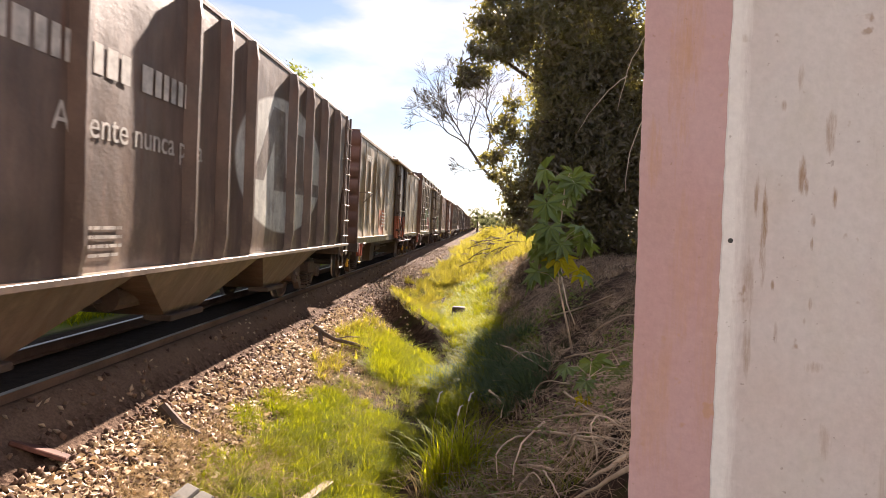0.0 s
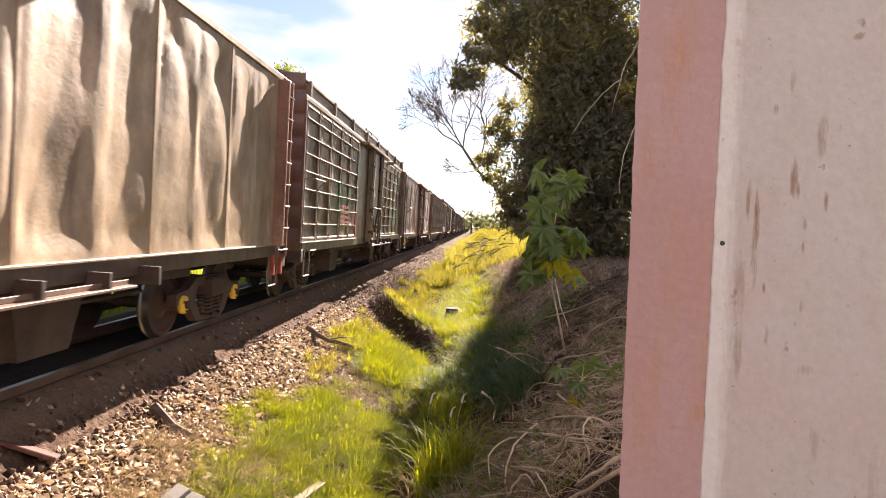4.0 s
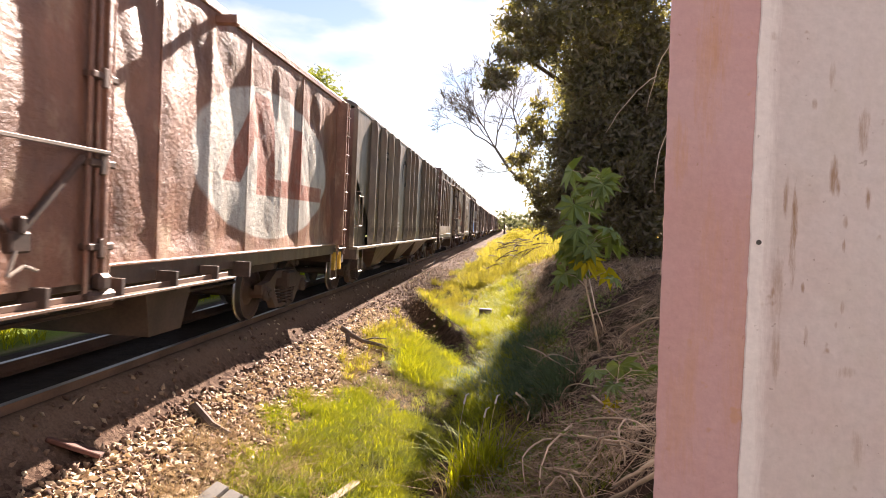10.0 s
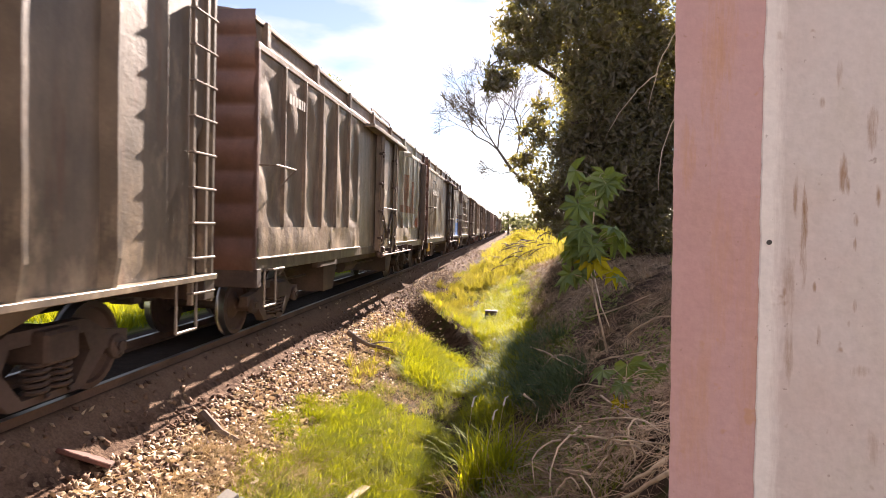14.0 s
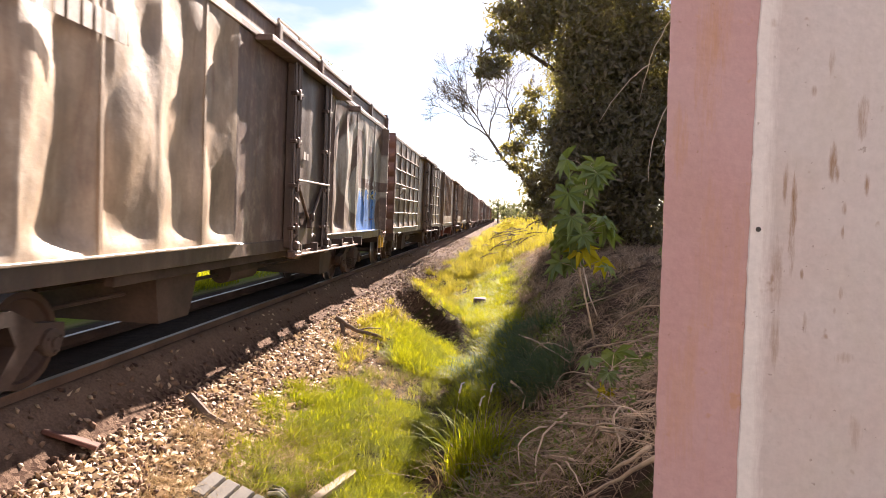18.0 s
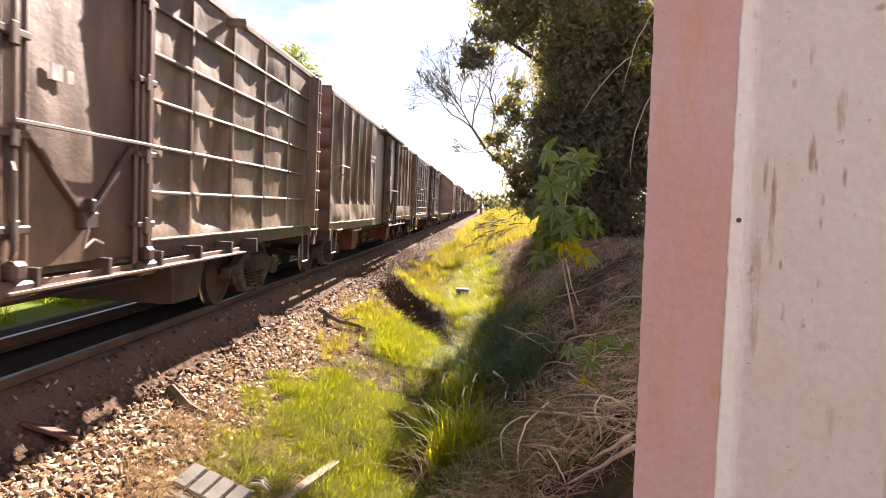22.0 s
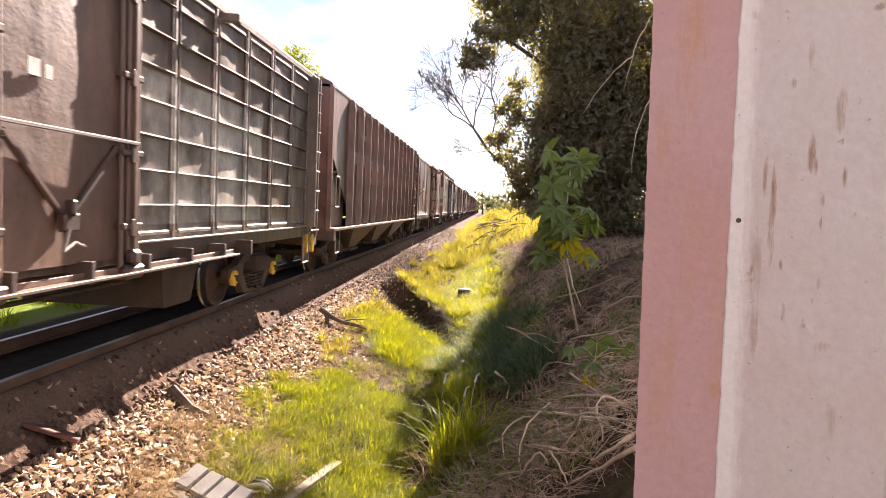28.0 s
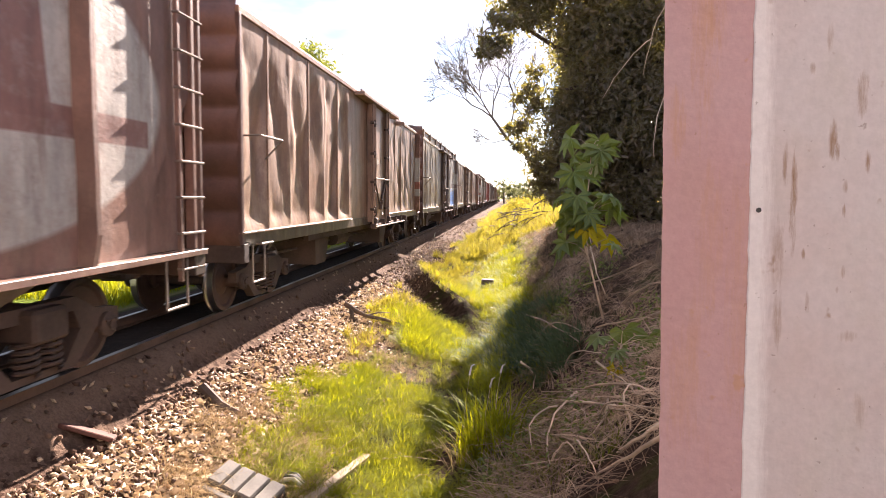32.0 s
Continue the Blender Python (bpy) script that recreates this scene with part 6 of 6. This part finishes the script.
def castor(name_label, base, stem, leaf_rows, size, r):
    """A young lobed-leaf plant; leaf rows: place, size, tilt, yellow or not."""
    plant = tagged(new("castor_plant"), name_label, "plant")
    plant.location = base
    part("stem", tube_path(bmesh.new(), stem, 0.022 * size, 0.01 * size, 6), DRYSTICK, plant, smooth=True)
    for (x, y, z), s, yellow in leaf_rows:
        m = Matrix.Translation((x, y, z)) @ Matrix.Rotation(math.atan2(y, x - stem[-1][0]) + r.normal(0, 0.4), 4, "Z") @ Matrix.Rotation(r.uniform(0.35, 1.4), 4, "Y") @ Matrix.Rotation(r.normal(0, 0.4), 4, "X")
        bm = lobed_leaf(s, r)
        bmesh.ops.transform(bm, verts=bm.verts, matrix=m)
        lf = part("leaf", bm, YELLOW_LEAF if yellow else CASTOR, plant, "yellowing leaf" if yellow else "")
        q = min(stem, key=lambda p: (Vector(p) - Vector((x, y, z - 0.12))).length)
        part("stalk", tube_path(bmesh.new(), [q, ((q[0] + x) / 2, (q[1] + y) / 2, (q[2] + z) / 2 + 0.05), (x, y, z)], 0.006 * size, 0.004 * size, 4), DRYSTICK, lf)
    return plant


rc = np.random.RandomState(12)
base = (1.26, 8.4, float(height(1.26, 8.4)) - 0.02)
rows_c = []
for k in range(38):
    z = rc.uniform(1.05, 2.4)
    a, d = rc.uniform(0, math.tau), rc.uniform(0.1, 0.4)
    rows_c.append(((-0.22 + d * math.cos(a), 0.1 + d * math.sin(a), z - base[2]), rc.uniform(0.17, 0.3), z < 1.45 and rc.uniform() < 0.3))
castor("tall young plant with drooping hand-shaped green leaves", base, [(0, 0, 0), (-0.1, 0.03, 0.4), (-0.22, 0.06, 0.85), (-0.26, 0.08, 1.3), (-0.22, 0.1, 1.8), (-0.2, 0.1, 2.25 - base[2])], rows_c, 0.7, rc)
base = (1.02, 6.0, float(height(1.02, 6.0)) - 0.02)
rows_c = [((-0.16, 0.0, 0.46), 0.16, False), ((0.08, 0.1, 0.5), 0.2, False), ((0.3, 0.0, 0.48), 0.19, False), ((0.0, -0.1, 0.36), 0.14, False), ((-0.02, -0.14, 0.2), 0.11, True), ((0.14, -0.12, 0.1), 0.09, False), ((0.36, 0.1, 0.38), 0.15, False), ((0.2, -0.05, 0.3), 0.14, False)]
castor("low young plant with blue-green leaves and one yellow leaf", base, [(0, 0, 0), (0.02, 0, 0.2), (0.05, 0, 0.38)], rows_c, 0.6, rc)
base = (1.93, 7.5, float(height(1.93, 7.5)))
castor("small plant with bright green leaves beside the wall", base, [(0, 0, 0), (0.02, 0, 0.4), (0.03, 0, 0.8)], [((-0.1, -0.1, 0.82), 0.12, False), ((0.1, 0, 0.85), 0.13, False), ((0.0, 0.1, 0.7), 0.11, False)], 0.8, rc)

tuft = tagged(new("grass_tuft"), "tall tuft of broad green grass in the ditch", "plant")
tp = np.column_stack([rg.normal(-0.22, 0.12, 300), rg.normal(6.5, 0.14, 300)])
tagged(part("blade", blades(np.column_stack([tp, height(tp[:, 0], tp[:, 1]) - 0.02]), 0.68, 0.017, rg, 0.2, 0.5), GRASS, tuft), kind="stuff")
tp = np.column_stack([rg.normal(-0.28, 0.16, 120), rg.normal(6.5, 0.16, 120)])
tagged(part("dry_blade", blades(np.column_stack([tp, height(tp[:, 0], tp[:, 1]) - 0.02]), 0.36, 0.01, rg, 0.5, 0.6), DRYGRASS, tuft, "dry outer blades"), kind="stuff")
for x, y, h in ((-0.42, 6.6, 0.95), (-0.2, 6.4, 0.8), (-0.1, 7.0, 0.75), (-2.0, 16.0, 1.0), (-1.9, 16.2, 1.1)):
    st = tagged(new("seed_stalk"), "thin grass stalk with a pale seed head", "plant", "seed stalks")
    z = float(height(x, y))
    part("stalk", tube_path(bmesh.new(), [(x, y, z), (x + 0.02, y, z + h * 0.6), (x + 0.07, y, z + h)], 0.004, 0.002, 4), DRYSTICK, st)
    part("seed_head", tube_path(bmesh.new(), [(x + 0.06, y, z + h * 0.93), (x + 0.08, y, z + h + 0.03), (x + 0.11, y, z + h + 0.05)], 0.012, 0.004, 5), CLOTH, st)

# ---- things on the ground ----


def ground_at(x, y, up=0.0):
    return (x, y, float(height(x, y)) + up)


branch = tagged(new("fallen_branch"), "dark forked dead branch lying on the grass", "branch")
b0, b1, b2 = ground_at(-3.05, 11.9, 0.22), ground_at(-2.65, 11.95, 0.14), ground_at(-1.95, 12.2, 0.08)
part("stem", tube_path(bmesh.new(), [b0, ground_at(-2.85, 11.9, 0.17), b1, ground_at(-2.3, 12.1, 0.14), b2], 0.055, 0.025, 8), DEADWOOD, branch, smooth=True)
part("fork", tube_path(bmesh.new(), [ground_at(-2.93, 11.9, 0.18), ground_at(-2.88, 11.8, 0.05), ground_at(-2.82, 11.75, -0.02)], 0.045, 0.03, 7), DEADWOOD, branch, smooth=True)
part("twig", tube_path(bmesh.new(), [b1, ground_at(-2.45, 12.1, 0.24), ground_at(-2.25, 12.3, 0.25)], 0.02, 0.008, 6), DEADWOOD, branch, smooth=True)
for pts_, q, lab in ((((-3.26, 6.55), (-3.0, 6.45), (-2.78, 6.37)), 0.06, "curved slab of dark bark on the ballast"),):
    chunk = tagged(new("bark_slab"), lab, "wood")
    bm = tube_path(bmesh.new(), [ground_at(*p, 0.04 + 0.05 * (i == 0)) for i, p in enumerate(pts_)], q, q * 0.8, 7)
    part("slab", bm, DEADWOOD, chunk)
board = part("broken_board", boxes([(-0.22, 0.22, -0.12, 0.12, -0.02, 0.02)], 0.008), plain("red_brown_board", (0.1, 0.04, 0.028), 0.85, 0.0, 0.5, 7))
tagged(board, "dark reddish broken board half buried in ballast", "wood")
board.matrix_world = Matrix.Translation(ground_at(-3.5, 5.0, 0.05)) @ Euler((radians(-14), radians(22), radians(20))).to_matrix().to_4x4()
plank = part("plank", boxes([(-0.05, 0.05, -0.75, 0.75, -0.03, 0.03)], 0.006), GREYWOOD)
tagged(plank, "weathered pale wooden plank in the grass", "wood")
p0, p1 = Vector(ground_at(-1.74, 5.05, 0.05)), Vector(ground_at(-1.43, 6.37, 0.05))
plank.matrix_world = Matrix.Translation((p0 + p1) / 2) @ (p1 - p0).to_track_quat("Y", "Z").to_matrix().to_4x4()
mould = tagged(new("moulded_block"), "grey ribbed moulded block lying on the stones", "debris")
mould.matrix_world = Matrix.Translation(ground_at(-2.2, 5.15, 0.1)) @ Euler((radians(14), radians(14), radians(-14))).to_matrix().to_4x4()
for k in range(4):
    part("segment", boxes([(-0.3 + 0.155 * k, -0.3 + 0.155 * k + 0.145, -0.12, 0.17, -0.03, 0.035 - 0.004 * (k % 2))], 0.015), CONCRETE, mould)
part("base", boxes([(-0.3, 0.32, -0.3, 0.16, -0.09, -0.03)], 0.01), UNDER, mould)
part("front_lip", boxes([(-0.28, 0.3, -0.22, -0.16, -0.03, 0.02)], 0.012), CONCRETE, mould)
rag = tagged(new("crumpled_wrapper"), "crumpled black and white wrapper on the stones", "rubbish")
rag.location = ground_at(-1.9, 5.5, 0.04)
for k in range(4):
    pz = [(-0.11 + 0.02 * k, -0.05 + 0.035 * k, 0.0), (-0.05, -0.05 + 0.035 * k, 0.05 + 0.02 * (k % 2)), (0.03, -0.04 + 0.03 * k, 0.055), (0.11, -0.05 + 0.02 * k, 0.0)]
    part("fold", tube_path(bmesh.new(), pz, 0.024, 0.018, 6), CLOTH if k % 2 == 0 else BLACK, rag, smooth=True)
block = part("culvert_block", boxes([(-0.17, 0.17, -0.15, 0.15, -0.3, 0.28)], 0.02), BARK)
tagged(block, "small dark weathered block standing in the ditch", "block")
block.location = ground_at(-0.5, 17.4, 0.05)
rs = np.random.RandomState(31)
for a, b, q in (((0.53, 6.66, 0.03), (1.06, 4.36, 0.1), 0.013), ((0.93, 6.59, 0.12), (1.02, 5.04, 0.08), 0.011), ((0.69, 6.1, 0.12), (0.37, 5.05, 0.04), 0.009), ((0.52, 6.2, 0.1), (0.27, 5.61, 0.04), 0.008),
                ((0.84, 5.24, 0.14), (0.64, 4.98, 0.06), 0.009), ((0.64, 4.98, 0.06), (0.37, 5.82, 0.05), 0.01), ((1.0, 4.07, 0.12), (0.76, 4.27, 0.06), 0.011), ((1.0, 3.87, 0.1), (0.62, 4.25, 0.05), 0.014),
                ((0.38, 11.55, 0.1), (0.88, 7.82, 0.08), 0.012), ((1.0, 5.05, 0.16), (0.89, 4.49, 0.05), 0.007), ((0.77, 6.03, 0.1), (1.08, 4.46, 0.12), 0.009), ((0.76, 5.15, 0.1), (1.03, 4.21, 0.1), 0.007),
                ((0.77, 4.93, 0.08), (1.01, 4.12, 0.1), 0.007), ((0.51, 6.01, 0.06), (0.67, 5.41, 0.06), 0.007), ((0.58, 5.03, 0.08), (0.62, 4.31, 0.05), 0.007), ((0.39, 5.05, 0.06), (0.56, 4.82, 0.06), 0.008),
                ((1.5, 12.0, 0.5), (1.35, 8.9, 0.1), 0.012), ((0.2, 8.2, 0.25), (0.35, 7.6, 0.0), 0.013), ((0.5, 9.6, 0.06), (0.95, 8.2, 0.06), 0.009), ((1.2, 10.5, 0.05), (1.9, 9.0, 0.15), 0.01),
                ((1.3, 7.2, 0.05), (1.62, 6.2, 0.16), 0.009), ((1.05, 7.6, 0.16), (1.55, 6.6, 0.04), 0.008), ((1.4, 7.9, 0.1), (1.8, 6.9, 0.2), 0.008), ((0.7, 7.4, 0.05), (1.0, 6.7, 0.14), 0.007)):
    stick = part("dry_stick", tube_path(bmesh.new(), bent(ground_at(a[0], a[1], a[2] + 0.06), ground_at(b[0], b[1], b[2] + 0.06), rs, 8, 0.06), q * 1.35, q * 0.6, 5), DRYSTICK, smooth=True)
    tagged(stick, "thin pale dead stick on the bank", "stick", "dead sticks on the bank")
for k in range(26):
    x, y = rs.uniform(-1.0, 1.3), rs.uniform(26, 34)
    a = rs.uniform(0, math.tau)
    stick = part("dry_stick", tube_path(bmesh.new(), bent(ground_at(x, y, 0.1 + rs.uniform(0, 0.5)), ground_at(x + math.cos(a), y + math.sin(a), 0.1 + rs.uniform(0, 0.6)), rs, 5, 0.1), 0.03, 0.012, 5), DEADWOOD)
    tagged(stick, "brown dead branch in a brush pile", "branch", "branches of the brush pile")


def motions():
    """The train rolls past at a steady pace; the wheels of the near wagons turn."""
    for wagon, front in wagons:
        walk(wagon, [(0.0, pose(TRACK_X, front, 0)), (16.0, pose(TRACK_X, front - 16 * SPEED, 0)), (32.0, pose(TRACK_X, front - 32 * SPEED, 0))])
    rate = math.degrees(SPEED / WHEEL_R)
    for wheel, y, near in wheelsets:
        if near:
            steps = int(32 * rate / 80) + 1
            walk(wheel, [(32.0 * k / steps, pose(0, y, WHEEL_R, 32 * rate * k / steps)) for k in range(steps + 1)])


motions()
